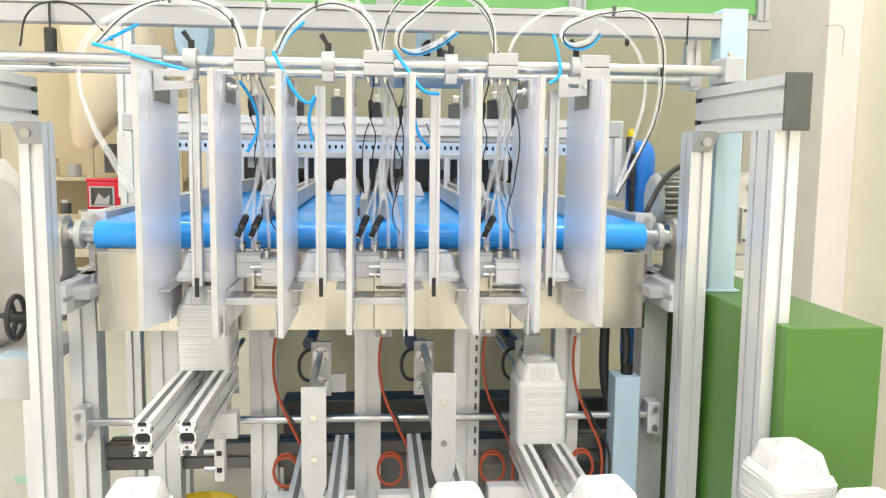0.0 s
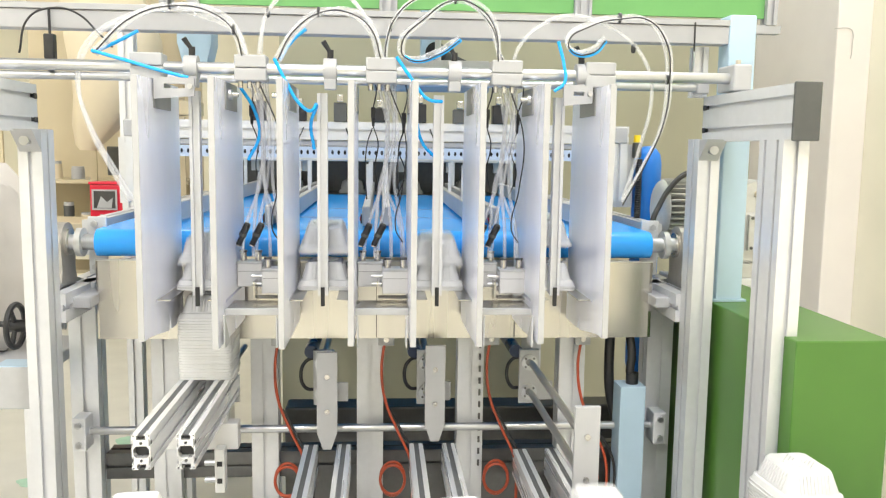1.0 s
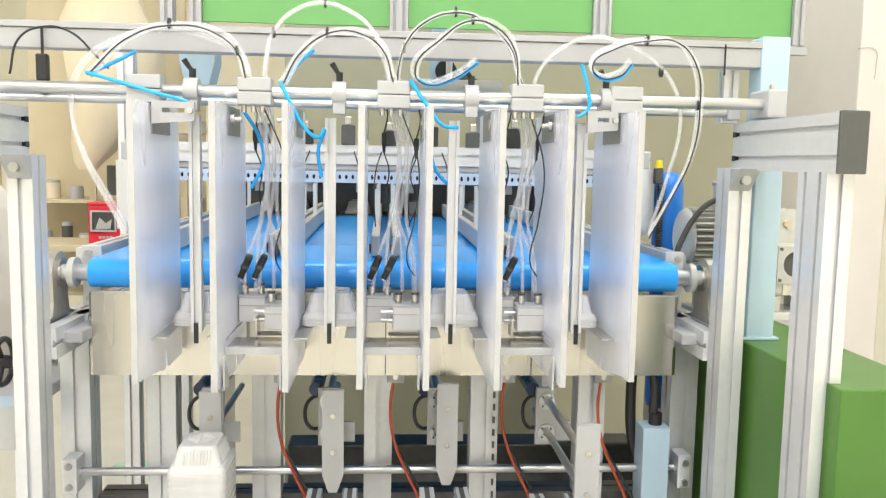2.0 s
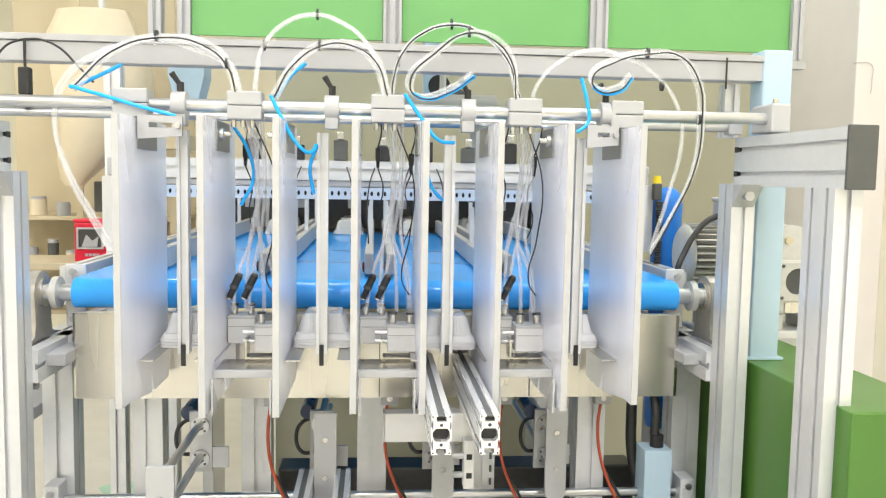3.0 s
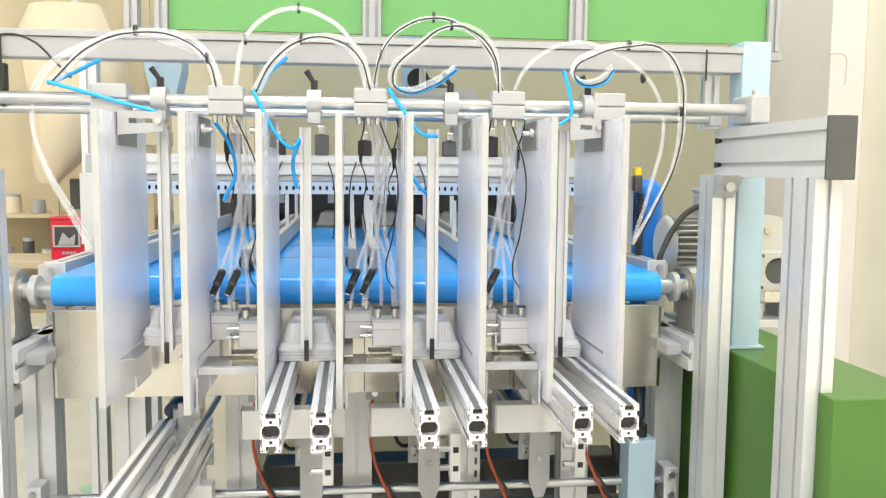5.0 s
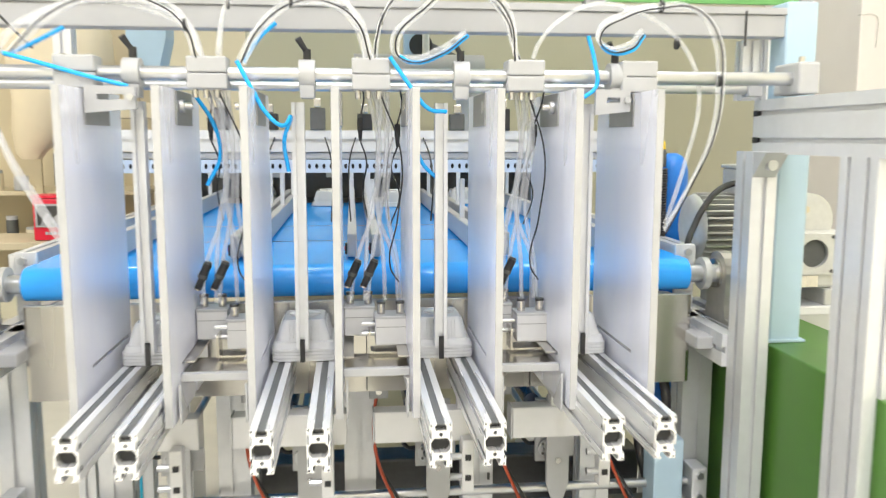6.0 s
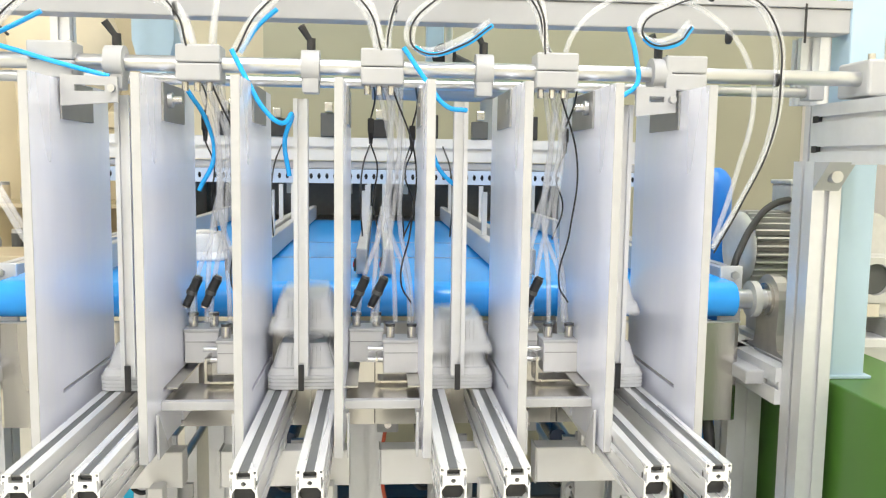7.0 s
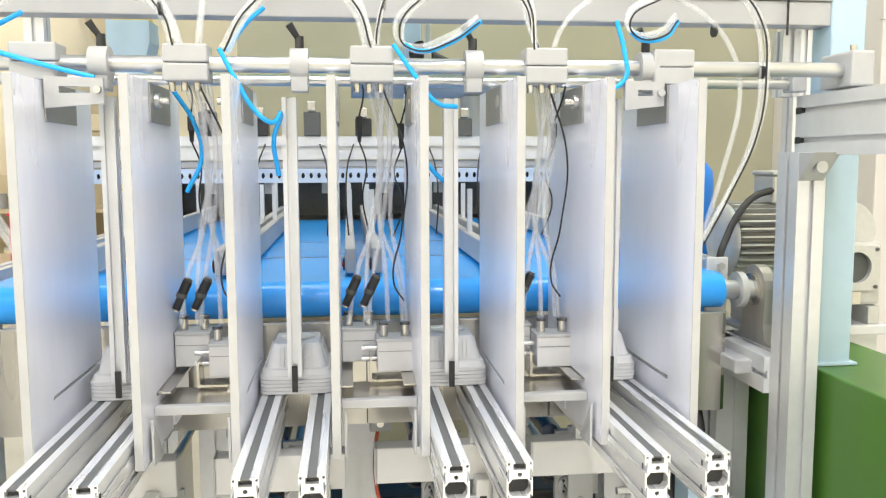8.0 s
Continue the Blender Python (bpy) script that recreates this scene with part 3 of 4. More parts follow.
part("gear_dome", cyl((0.107, -0.030, 0.016), (0.107, 0.065, 0.016), 0.056, 32), MOTOR, gear, "", True)
part("oil_plug", cyl((0.097, -0.038, 0.038), (0.097, -0.0302, 0.038), 0.009, 6), BEIGE, gear, "brass hexagon oil plug")
part("output_flange", prism([(0.074, -0.098), (0.164, -0.098), (0.164, -0.012), (0.074, -0.012)], [circle(0.118, -0.054, 0.030, 28)], lambda u, v, d: (u, d, v), -0.046, -0.0352), MOTOR, gear)
part("output_bore", cyl((0.118, -0.0362, -0.054), (0.118, -0.0354, -0.054), 0.0298, 28), CAP, gear, "dark output bore", True)
for u, v in ((0.081, -0.091), (0.157, -0.091), (0.081, -0.019), (0.157, -0.019)):
    part("bolt", cyl((u, -0.0485, v), (u, -0.0462, v), 0.004, 8), DARKSTEEL, gear)
part("rating_plate", box(0.094, 0.134, -0.0372, -0.0353, -0.126, -0.102), STEEL, gear, "brushed rating plate")
part("mount", box(-0.10, 0.19, -0.05, 0.08, -0.185, -0.165, 0.003), ALU, motor)
for x in (-0.07, 0.025, 0.075, 0.158):
    part("foot", box(x - 0.012, x + 0.012, -0.045, 0.06, -0.1648, -0.075 if x < 0.05 else -0.1302, 0.002), MOTOR, motor)
part("stand", box(-0.02, 0.20, 0.0, 0.06, -1.215, -0.1852, 0.003), ALU, motor)
hose("motor_cable", [(0.775, 0.59, 1.312), (0.722, 0.575, 1.299), (0.680, 0.555, 1.266), (0.648, 0.535, 1.222), (0.632, 0.52, 1.196), (0.628, 0.53, 1.12)], 0.0065, BLACK, "thick black cable curving to the motor", "cable")

tank = thing("blue_tank", 0.704, 0.80, 0, "upright blue gas cylinder with a yellow cap", "tank")
tk = [(0.033, 0.765), (0.037, 0.785), (0.037, 1.32), (0.033, 1.345), (0.022, 1.36), (0.01, 1.366)]
part("shell", loft([[(r * math.cos(2 * math.pi * i / 28), r * math.sin(2 * math.pi * i / 28), z) for i in range(28)] for r, z in tk]), BLUE, tank, "", True)
part("stand", box(-0.012, 0.012, -0.012, 0.012, 0.0, 0.764, 0.004), ALU, tank)
bellows = [(0.0095 if k % 2 else 0.0072, 1.165 + 0.0030 * k) for k in range(57)]
part("corrugated_hose", loft([[(-0.036 + q * math.cos(2 * math.pi * i / 14), -0.045 + q * math.sin(2 * math.pi * i / 14), z) for i in range(14)] for q, z in bellows]), BLACK, tank, "black corrugated hose")
part("gauge_block", box(-0.052, -0.032, -0.05, -0.03, 1.335, 1.375, 0.003), CAP, tank)
part("yellow_cap", cyl((-0.042, -0.04, 1.3755), (-0.042, -0.04, 1.394), 0.010, 16, 0.008), YELLOW, tank, "yellow valve cap", True)

ctrl = thing("cable_duct", 0.572, 0.455, 0, "grey-blue painted upright cable duct", "duct")
part("duct", box(-0.029, 0.029, -0.03, 0.03, 0.0, 0.825, 0.002), GREYBLUE, ctrl)
part("gland", cyl((0.005, 0, 0.825), (0.005, 0, 0.85), 0.014, 16), BLACK, ctrl, "black cable gland", True)
hose("power_cable", [(0.571, 0.455, 0.85), (0.575, 0.46, 0.90), (0.56, 0.5, 1.0)], 0.010, BLACK, "black cable rising from the duct", "cable")
hose("drag_cable", [(0.540, 0.50, 1.0), (0.535, 0.50, 0.88), (0.540, 0.50, 0.79), (0.560, 0.50, 0.71), (0.578, 0.50, 0.62)], 0.0115, BLACK, "thick black corrugated cable", "cable")

wheel = thing("handwheel", -0.745, 0.38, 0.978, "black handwheel on a shaft", "handwheel")
bm = bmesh.new()
ring = []
for i in range(28):
    a = 2 * math.pi * i / 28
    ring.append([(0.006 * math.cos(b), (0.044 + 0.006 * math.sin(b)) * math.cos(a), (0.044 + 0.006 * math.sin(b)) * math.sin(a)) for b in (2 * math.pi * j / 8 for j in range(8))])
rows_ = [[bm.verts.new(p) for p in r] for r in ring]
for i in range(28):
    a, b = rows_[i], rows_[(i + 1) % 28]
    for j in range(8):
        bm.faces.new((a[j], a[(j + 1) % 8], b[(j + 1) % 8], b[j]))
part("rim", bm, BLACK, wheel, "", True)
for k in range(3):
    a = 2 * math.pi * k / 3
    part("spoke", cyl((0, 0, 0), (0, 0.04 * math.cos(a), 0.04 * math.sin(a)), 0.005, 10), BLACK, wheel, "", True)
part("hub", cyl((-0.02, 0, 0), (0.03, 0, 0), 0.013, 16), BLACK, wheel, "", True)
part("shaft", cyl((0.03, 0, 0), (0.10, 0, 0), 0.008, 14), CHROME, wheel, "", True)
part("crank_grip", cyl((-0.035, -0.03, 0.01), (-0.006, -0.03, 0.01), 0.006, 12), BLACK, wheel, "", True)
jb = thing("junction_box", -0.72, 0.40, 0.85, "grey painted junction box on the post", "box")
part("body", box(-0.07, 0.028, -0.03, 0.03, -0.046, 0.046, 0.003), GREYBLUE, jb)
part("lid", box(-0.068, 0.026, -0.034, -0.0305, -0.044, 0.044, 0.002), EDGE, jb)


# ---- lifting forks that carry the stacks ----
def rail_outline():
    w, h = 0.030, 0.060
    out = []
    for x, y in [(0, 0)] + slot_side(w, ONE, 0.0104, 0.0095, 0.015):
        out.append((x - w / 2, y - h / 2))
    for x, y in [(0, 0)] + slot_side(h, TWO):
        out.append((w / 2 - y * 0.5, x - h / 2))
    for x, y in [(0, 0)] + slot_side(w, ONE, 0.0104, 0.0095, 0.015):
        out.append((w / 2 - x, h / 2 - y))
    for x, y in [(0, 0)] + slot_side(h, TWO):
        out.append((-w / 2 + y * 0.5, h / 2 - x))
    return out


RAIL_HOLES = [[(-0.0128, -0.0045), (-0.0085, -0.0100), (0.0085, -0.0100), (0.0128, -0.0045), (0.0128, 0.0045), (0.0085, 0.0100), (-0.0085, 0.0100), (-0.0128, 0.0045)],
              circle(0, 0.0150, 0.0028, 8), circle(0, -0.0150, 0.0028, 8)]
RAIL_HOLES += [[(sx * 0.0125 - 0.0014, sz * 0.0275 - 0.0014), (sx * 0.0125 + 0.0014, sz * 0.0275 - 0.0014), (sx * 0.0125 + 0.0014, sz * 0.0275 + 0.0014), (sx * 0.0125 - 0.0014, sz * 0.0275 + 0.0014)] for sx in (-1, 1) for sz in (-1, 1)]


def lift_fork(x):
    t = thing("lift_fork", x, 0, 1.03, "pair of slotted aluminium fork rails that lift a stack", "fork", "lifting forks")
    for s in (-1, 1):
        r = part("rail", prism(rail_outline(), RAIL_HOLES, lambda u, v, d: (u + s * 0.0360, d, v - 0.030), -0.010, 0.425), ALU_RAIL, t)
        part("slot_strip", box(s * 0.0360 - 0.0050, s * 0.0360 + 0.0050, -0.0095, 0.424, -0.0024, -0.0006), STRIP, r, "grey strip in the top slot")
        # black blocks inside the profile paint the shade of its hollows
        part("end_shade", box(s * 0.0360 - 0.0122, s * 0.0360 + 0.0126, 0.004, 0.008, -0.056, -0.0100), BLACK, r, "black block shading the hollow of the profile")
        part("slot_shade", box(s * 0.0360 - 0.0070, s * 0.0360 + 0.0070, -0.003, 0.0, -0.0092, -0.0028), BLACK, r, "black block shading the top slot")
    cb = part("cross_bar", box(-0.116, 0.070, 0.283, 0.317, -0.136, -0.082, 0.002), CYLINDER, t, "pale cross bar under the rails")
    for s in (-1, 1):
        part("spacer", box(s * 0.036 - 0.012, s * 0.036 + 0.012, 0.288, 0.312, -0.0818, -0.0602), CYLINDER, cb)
    part("cover", box(-0.1185, -0.1162, 0.282, 0.318, -0.137, -0.081), EDGE, cb)
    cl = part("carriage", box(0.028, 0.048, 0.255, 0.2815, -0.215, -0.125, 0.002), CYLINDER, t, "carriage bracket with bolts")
    for dz in (-0.19, -0.155):
        part("bolt", cyl((0.008, 0.262, dz), (0.028, 0.262, dz), 0.006, 10), CHROME, cl, "", True)
        part("square_hole", box(0.033, 0.043, 0.2535, 0.2549, dz - 0.005, dz + 0.005), BLACK, cl)
    return t


FORKS = [lift_fork(x) for x in LANES]


# ---- pushers ----
def pusher_mount(x):
    t = thing("pusher_mount", x, 0.47, 0.84, "cream bearing plate of a pusher with two bushes", "bearing plate", "pusher mounts")
    o = [(-0.022, -0.062), (0.022, -0.062), (0.022, 0.062), (-0.022, 0.062)]
    part("plate", prism(o, [circle(0, 0.034, 0.009), circle(0, -0.034, 0.009)], lambda u, v, d: (u, d, v), -0.006, 0.006), CREAM, t)
    for dz in (-0.034, 0.034):
        b = part("bush", prism(circle(0, dz, 0.018, 20), [circle(0, dz, 0.0085, 20)], lambda u, v, d: (u, d, v), -0.014, -0.0062), CHROME, t, "", True)
        for k in range(4):
            a = math.pi / 4 + k * math.pi / 2
            part("screw", cyl((0.0135 * math.cos(a), -0.0165, dz + 0.0135 * math.sin(a)), (0.0135 * math.cos(a), -0.0142, dz + 0.0135 * math.sin(a)), 0.0025, 8), DARKSTEEL, b)
    part("side_arm", box(0.0222, 0.055, -0.004, 0.004, -0.055, -0.012, 0.001), CREAM, t)
    part("cylinder_tube", cyl((-0.028, 0.01, 0.055), (-0.028, 0.34, 0.055), 0.015, 18), NAVY, t, "dark navy cylinder tube", True)
    return t


def pusher(x):
    t = thing("pusher", x, 0.415, 0.820, "white pusher paddle with a pointed foot on two rods", "pusher", "pushers")
    o = [(-0.0215, -0.075), (-0.009, -0.112), (0.009, -0.112), (0.0215, -0.075), (0.0215, 0.10), (-0.0215, 0.10)]
    part("paddle", prism(o, [], lambda u, v, d: (u, d, v), -0.005, 0.005), WHITE, t)
    for dz in (-0.028, 0.048):
        part("bolt", cyl((0, -0.008, dz), (0, -0.0052, dz), 0.0055, 12), STEEL, t, "", True)
    for dz in (-0.009, 0.059):
        part("rod", cyl((-0.014, 0.0052, dz), (-0.014, 0.44, dz), 0.0075, 14), CHROME, t, "", True)
    return t


for x in LANES:
    pusher_mount(x - 0.012)
PUSHERS = [pusher(x + 0.002) for x in LANES]


# ---- trays ----
def rrect(hx, hy, r, z, n=4):
    pts = []
    for cx, cy, a0 in ((hx - r, hy - r, 0), (-hx + r, hy - r, 90), (-hx + r, -hy + r, 180), (hx - r, -hy + r, 270)):
        for k in range(n + 1):
            a = radians(a0 + 90 * k / n)
            pts.append((cx + r * math.cos(a), cy + r * math.sin(a), z))
    return pts


def tray_mesh(ribs):
    """An upside-down clear tray: rim, tapered walls with ribs, dome with a diamond ridge."""
    prof = ((0.0006, 0.0), (0.0, 0.0006), (0.0, 0.0047), (0.0012, 0.0053), (0.0045, 0.0140), (0.0085, 0.0155), (0.0180, 0.0470), (0.0205, 0.0500))
    bm = loft([rrect(0.0535 - d, 0.0615 - d, 0.014 - d * 0.2, z) for d, z in prof], False)
    bm.faces.new([bm.verts.new(p) for p in rrect(0.0330, 0.0410, 0.0099, 0.0500)])
    if ribs:
        for s in (-1, 1):
            for k in range(9):
                x = -0.024 + 0.006 * k
                f = box(x - 0.0009, x + 0.0009, -0.0020, 0.0016, -0.014, 0.014)
                bmesh.ops.rotate(f, verts=f.verts[:], matrix=Matrix.Rotation(s * 0.29, 3, "X"))
                bmesh.ops.translate(f, verts=f.verts[:], vec=(0, s * 0.0482, 0.0315))
                merge(bm, f)
                y = -0.030 + 0.0075 * k
                f = box(-0.0020, 0.0016, y - 0.0009, y + 0.0009, -0.014, 0.014)
                bmesh.ops.rotate(f, verts=f.verts[:], matrix=Matrix.Rotation(-s * 0.29, 3, "Y"))
                bmesh.ops.translate(f, verts=f.verts[:], vec=(s * 0.0402, 0, 0.0315))
                merge(bm, f)
        for rr in (0.008, 0.016, 0.024):
            c = [(rr, 0), (0, rr * 1.15), (-rr, 0), (0, -rr * 1.15)]
            for i in range(4):
                p, q = c[i], c[(i + 1) % 4]
                cyl((*p, 0.0512), (*q, 0.0512), 0.0033, 6, None, bm)
    return bm


tray_proto = {}


def tray(parent=None, at=(0, 0, 0), ribs=True):
    if ribs not in tray_proto:
        ob = link("tray", tray_mesh(ribs), TRAY, None, "", True)
        tray_proto[ribs] = ob.data
    else:
        ob = new("tray", tray_proto[ribs])
    if parent:
        ob.parent = parent
    ob.matrix_basis = pose(*at)
    return ob


def tray_stack(n, label="nested stack of clear plastic trays", pitch=0.0055):
    t = thing("tray_stack", 0, 0, 0, label, "tray stack", "stacks of trays")
    for k in range(n):
        tray(t, (0.0006 * math.sin(k * 2.3), 0.0006 * math.cos(k * 1.7), k * pitch, 0, 0, 0.6 * math.sin(k * 3.1)), k == n - 1)
    return t


TRAY_Y = 0.372
TALL = [tray_stack(23), tray_stack(23)]
SMALL = [tray_stack(2, "low stack of clear plastic trays on the fork rails") for _ in LANES]
FRONT = []
for x, y, z, n in ((-0.365, -0.14, 0.611, 30), (0.128, -0.13, 0.611, 26), (0.362, -0.14, 0.611, 28), (0.672, -0.118, 0.611, 37), (0.738, -0.252, 0.611, 31)):
    s = tray_stack(n, "nested stack of clear trays on the outfeed belt")
    s.matrix_basis = pose(x, y, z, 0, 0, 4)
    FRONT.append(s)
FALLING = []
for i in range(12):
    t = tray()
    tagged(t, "single clear plastic tray dropping from the belt", "tray", "falling trays")
    FALLING.append(t)

outfeed = thing("outfeed_belt", 0, 0, 0, "low white outfeed belt in front of the stacker", "conveyor")
part("bed", box(-1.2, 1.6, -0.33, -0.045, 0.55, 0.60, 0.004), ALU, outfeed)
part("belt", box(-1.2, 1.6, -0.32, -0.055, 0.6005, 0.61, 0.002), WHITE, outfeed)
for x in (-1.0, 0.0, 1.1):
    part("leg", post_bm(x, -0.15, 0.0, 0.549, 0.06, 0.06), ALU, outfeed)

# ---- air hoses ----
def ties(pts):
    for p in pts:
        t = thing("cable_tie", *p, "black cable tie round a hose bundle", "cable tie", "cable ties")
        part("band", cyl((-0.002, 0, 0), (0.002, 0, 0), 0.0095, 12), BLACK, t, "", True)


def loop(pts, clear=True, black=True, spread=0.006, n=3):
    for k in range(n):
        q = [(x + spread * math.sin(k * 2.1 + 0.5 * i), y + 0.007 * (k - 1), z + spread * math.cos(k * 1.7 + 0.6 * i)) for i, (x, y, z) in enumerate(pts)]
        hose("air_hose", q, 0.0037, CLEAR, "clear pneumatic hose looping above the rod", group="clear hoses")
    if black:
        hose("signal_cable", [(x, y - 0.012, z - 0.004) for x, y, z in pts], 0.0013, BLACK, "thin black signal cable tied to hoses", "cable", group="signal cables")


loop([(-0.254, 0.24, 1.52), (-0.266, 0.24, 1.561), (-0.307, 0.24, 1.596), (-0.378, 0.24, 1.606), (-0.449, 0.24, 1.585), (-0.521, 0.24, 1.519)])
loop([(-0.253, 0.26, 1.519), (-0.264, 0.26, 1.556), (-0.328, 0.26, 1.593), (-0.401, 0.26, 1.604), (-0.473, 0.26, 1.587), (-0.54, 0.26, 1.534), (-0.557, 0.26, 1.469), (-0.539, 0.26, 1.386), (-0.496, 0.26, 1.298), (-0.465, 0.26, 1.241)], True, False, 0.005, 2)
loop([(0.001, 0.24, 1.52), (-0.019, 0.24, 1.576), (-0.058, 0.24, 1.602), (-0.105, 0.24, 1.603), (-0.16, 0.24, 1.566), (-0.19, 0.24, 1.513)])
loop([(-0.227, 0.26, 1.52), (-0.223, 0.26, 1.56), (-0.213, 0.26, 1.598), (-0.171, 0.26, 1.642), (-0.12, 0.26, 1.655), (-0.077, 0.26, 1.642), (-0.043, 0.26, 1.618), (-0.01, 0.26, 1.56), (-0.004, 0.26, 1.52)], True, False, 0.003, 2)
loop([(0.222, 0.24, 1.52), (0.214, 0.24, 1.581), (0.183, 0.24, 1.618), (0.138, 0.24, 1.63), (0.086, 0.24, 1.599), (0.039, 0.24, 1.536), (0.059, 0.24, 1.518), (0.107, 0.24, 1.529), (0.15, 0.26, 1.559)], True, True, 0.005, 2)
loop([(0.008, 0.26, 1.52), (0.011, 0.26, 1.551), (0.025, 0.26, 1.594), (0.058, 0.26, 1.629), (0.111, 0.26, 1.646), (0.156, 0.26, 1.636), (0.213, 0.26, 1.583), (0.224, 0.26, 1.545), (0.235, 0.26, 1.52)], True, True, 0.003, 2)
loop([(0.474, 0.25, 1.25), (0.512, 0.25, 1.322), (0.546, 0.245, 1.405), (0.554, 0.24, 1.486), (0.543, 0.24, 1.565), (0.507, 0.24, 1.603), (0.455, 0.24, 1.604), (0.394, 0.24, 1.588), (0.355, 0.24, 1.558), (0.366, 0.24, 1.539), (0.402, 0.24, 1.54), (0.431, 0.26, 1.565)], True, True, 0.004, 2)
loop([(0.255, 0.26, 1.52), (0.264, 0.26, 1.546), (0.303, 0.26, 1.587), (0.359, 0.26, 1.609), (0.411, 0.26, 1.601), (0.475, 0.26, 1.569), (0.515, 0.26, 1.521), (0.529, 0.26, 1.465), (0.509, 0.26, 1.353), (0.482, 0.26, 1.259)], True, False, 0.003, 1)
for pts in ([(-0.521, 0.222, 1.519), (-0.472, 0.222, 1.506), (-0.411, 0.222, 1.489), (-0.351, 0.222, 1.474)],
            [(-0.526, 0.262, 1.522), (-0.485, 0.262, 1.542), (-0.449, 0.262, 1.561)],
            [(-0.195, 0.222, 1.512), (-0.172, 0.222, 1.467), (-0.153, 0.222, 1.435), (-0.133, 0.225, 1.418), (-0.121, 0.26, 1.431), (-0.133, 0.28, 1.396), (-0.128, 0.29, 1.347)],
            [(-0.272, 0.31, 1.466), (-0.246, 0.31, 1.423), (-0.236, 0.31, 1.374), (-0.258, 0.31, 1.324)],
            [(-0.19, 0.262, 1.513), (-0.165, 0.262, 1.55), (-0.14, 0.262, 1.572)],
            [(0.03, 0.222, 1.52), (0.063, 0.222, 1.474), (0.088, 0.222, 1.444), (0.117, 0.24, 1.44)],
            [(0.045, 0.232, 1.522), (0.064, 0.232, 1.513), (0.107, 0.232, 1.524), (0.152, 0.252, 1.556)],
            [(0.358, 0.232, 1.542), (0.372, 0.232, 1.532), (0.404, 0.232, 1.534), (0.433, 0.252, 1.560)],
            [(0.07, 0.30, 1.41), (0.085, 0.30, 1.36), (0.115, 0.30, 1.33)],
            [(0.334, 0.222, 1.555), (0.346, 0.222, 1.512), (0.348, 0.222, 1.479), (0.329, 0.222, 1.462)]):
    hose("blue_hose", pts, 0.0033, BLUE_HOSE, "bright blue pneumatic hose", group="blue hoses")
ties([(-0.385, 0.24, 1.607), (-0.27, 0.24, 1.565), (-0.12, 0.26, 1.655), (-0.115, 0.24, 1.600), (-0.21, 0.26, 1.60), (0.14, 0.24, 1.63), (0.111, 0.26, 1.646), (0.455, 0.24, 1.604), (0.553, 0.24, 1.49), (0.49, 0.26, 1.55), (0.02, 0.26, 1.58)])
# hoses that drop to the cylinders between the lanes
for gx, dz in ((-0.233, -0.012), (0.01, 0.0), (0.243, 0.0)):
    for k, (fx, top) in enumerate(((-0.037, 0.010), (-0.009, 0.018), (0.014, 0.0), (0.041, 0.012), (0.036, -0.014), (-0.02, -0.006))):
        hose("air_hose", [(gx + top, 0.262, 1.475), (gx + top + 0.006 * (k - 1), 0.30, 1.39), (gx + top * 0.6 + fx * 0.3, 0.33, 1.28), (gx + fx * (0.9 if k < 2 else 0.85), 0.325, 1.195), (gx + fx * 1.0 - (0.006 if k < 2 else 0), 0.325, 1.13)], 0.0036, CLEAR, "clear pneumatic hose dropping to a cylinder", group="clear hoses")
    hose("signal_cable", [(gx + 0.006, 0.255, 1.47), (gx + 0.040, 0.28, 1.37), (gx + 0.034, 0.29, 1.27), (gx + 0.022, 0.295, 1.19), (gx + 0.036, 0.295, 1.165)], 0.0013, BLACK, "thin black signal cable", "cable", group="signal cables")
    for fx, tilt in ((-0.040, 0.012), (-0.013, 0.013)):
        t = thing("hose_union", gx + fx, 0.322, 1.175, "black push-in hose union", "union", "hose unions")
        part("lower_grip", cyl((-tilt * 0.7, 0, -0.020), (0, 0, -0.001), 0.0058, 14), BLACK, t, "", True)
        part("upper_grip", cyl((0.0, 0, 0.0), (tilt * 0.8, 0, 0.021), 0.0070, 14), BLACK, t, "", True)
        part("collar", cyl((-0.001, 0, -0.0028), (0.001, 0, 0.0028), 0.0079, 14), CAP, t, "", True)
        part("top_ring", cyl((tilt * 0.8, 0, 0.0212), (tilt * 0.9, 0, 0.0242), 0.0056, 14), CAP, t, "", True)
        part("ring", cyl((-tilt * 0.75, 0, -0.0225), (-tilt * 0.7, 0, -0.0202), 0.0052, 14), STEEL, t, "", True)
# small cables near the bridge
for x, s in ((-0.19, 1), (-0.085, -1), (-0.02, 1), (0.125, -1), (0.235, 1), (0.06, 1)):
    hose("sensor_cable", [(x, 0.748, 1.40), (x - 0.012 * s, 0.72, 1.36), (x - 0.016 * s, 0.70, 1.29), (x - 0.012 * s, 0.70, 1.225)], 0.0016, BLACK, "thin black sensor cable", "cable", group="sensor cables")
hose("signal_cable", [(-0.68, 0.30, 1.52), (-0.66, 0.30, 1.585), (-0.619, 0.30, 1.604), (-0.574, 0.30, 1.597), (-0.53, 0.30, 1.557), (-0.508, 0.30, 1.534)], 0.002, BLACK, "thin black signal cable", "cable", group="signal cables")
hose("signal_cable", [(-0.42, 0.30, 1.46), (-0.46, 0.31, 1.40), (-0.475, 0.31, 1.31), (-0.44, 0.31, 1.23)], 0.0013, BLACK, "thin black signal cable", "cable", group="signal cables")
con = thing("cable_connector", -0.634, 0.33, 1.50, "black plug connector hanging from the beam", "connector")
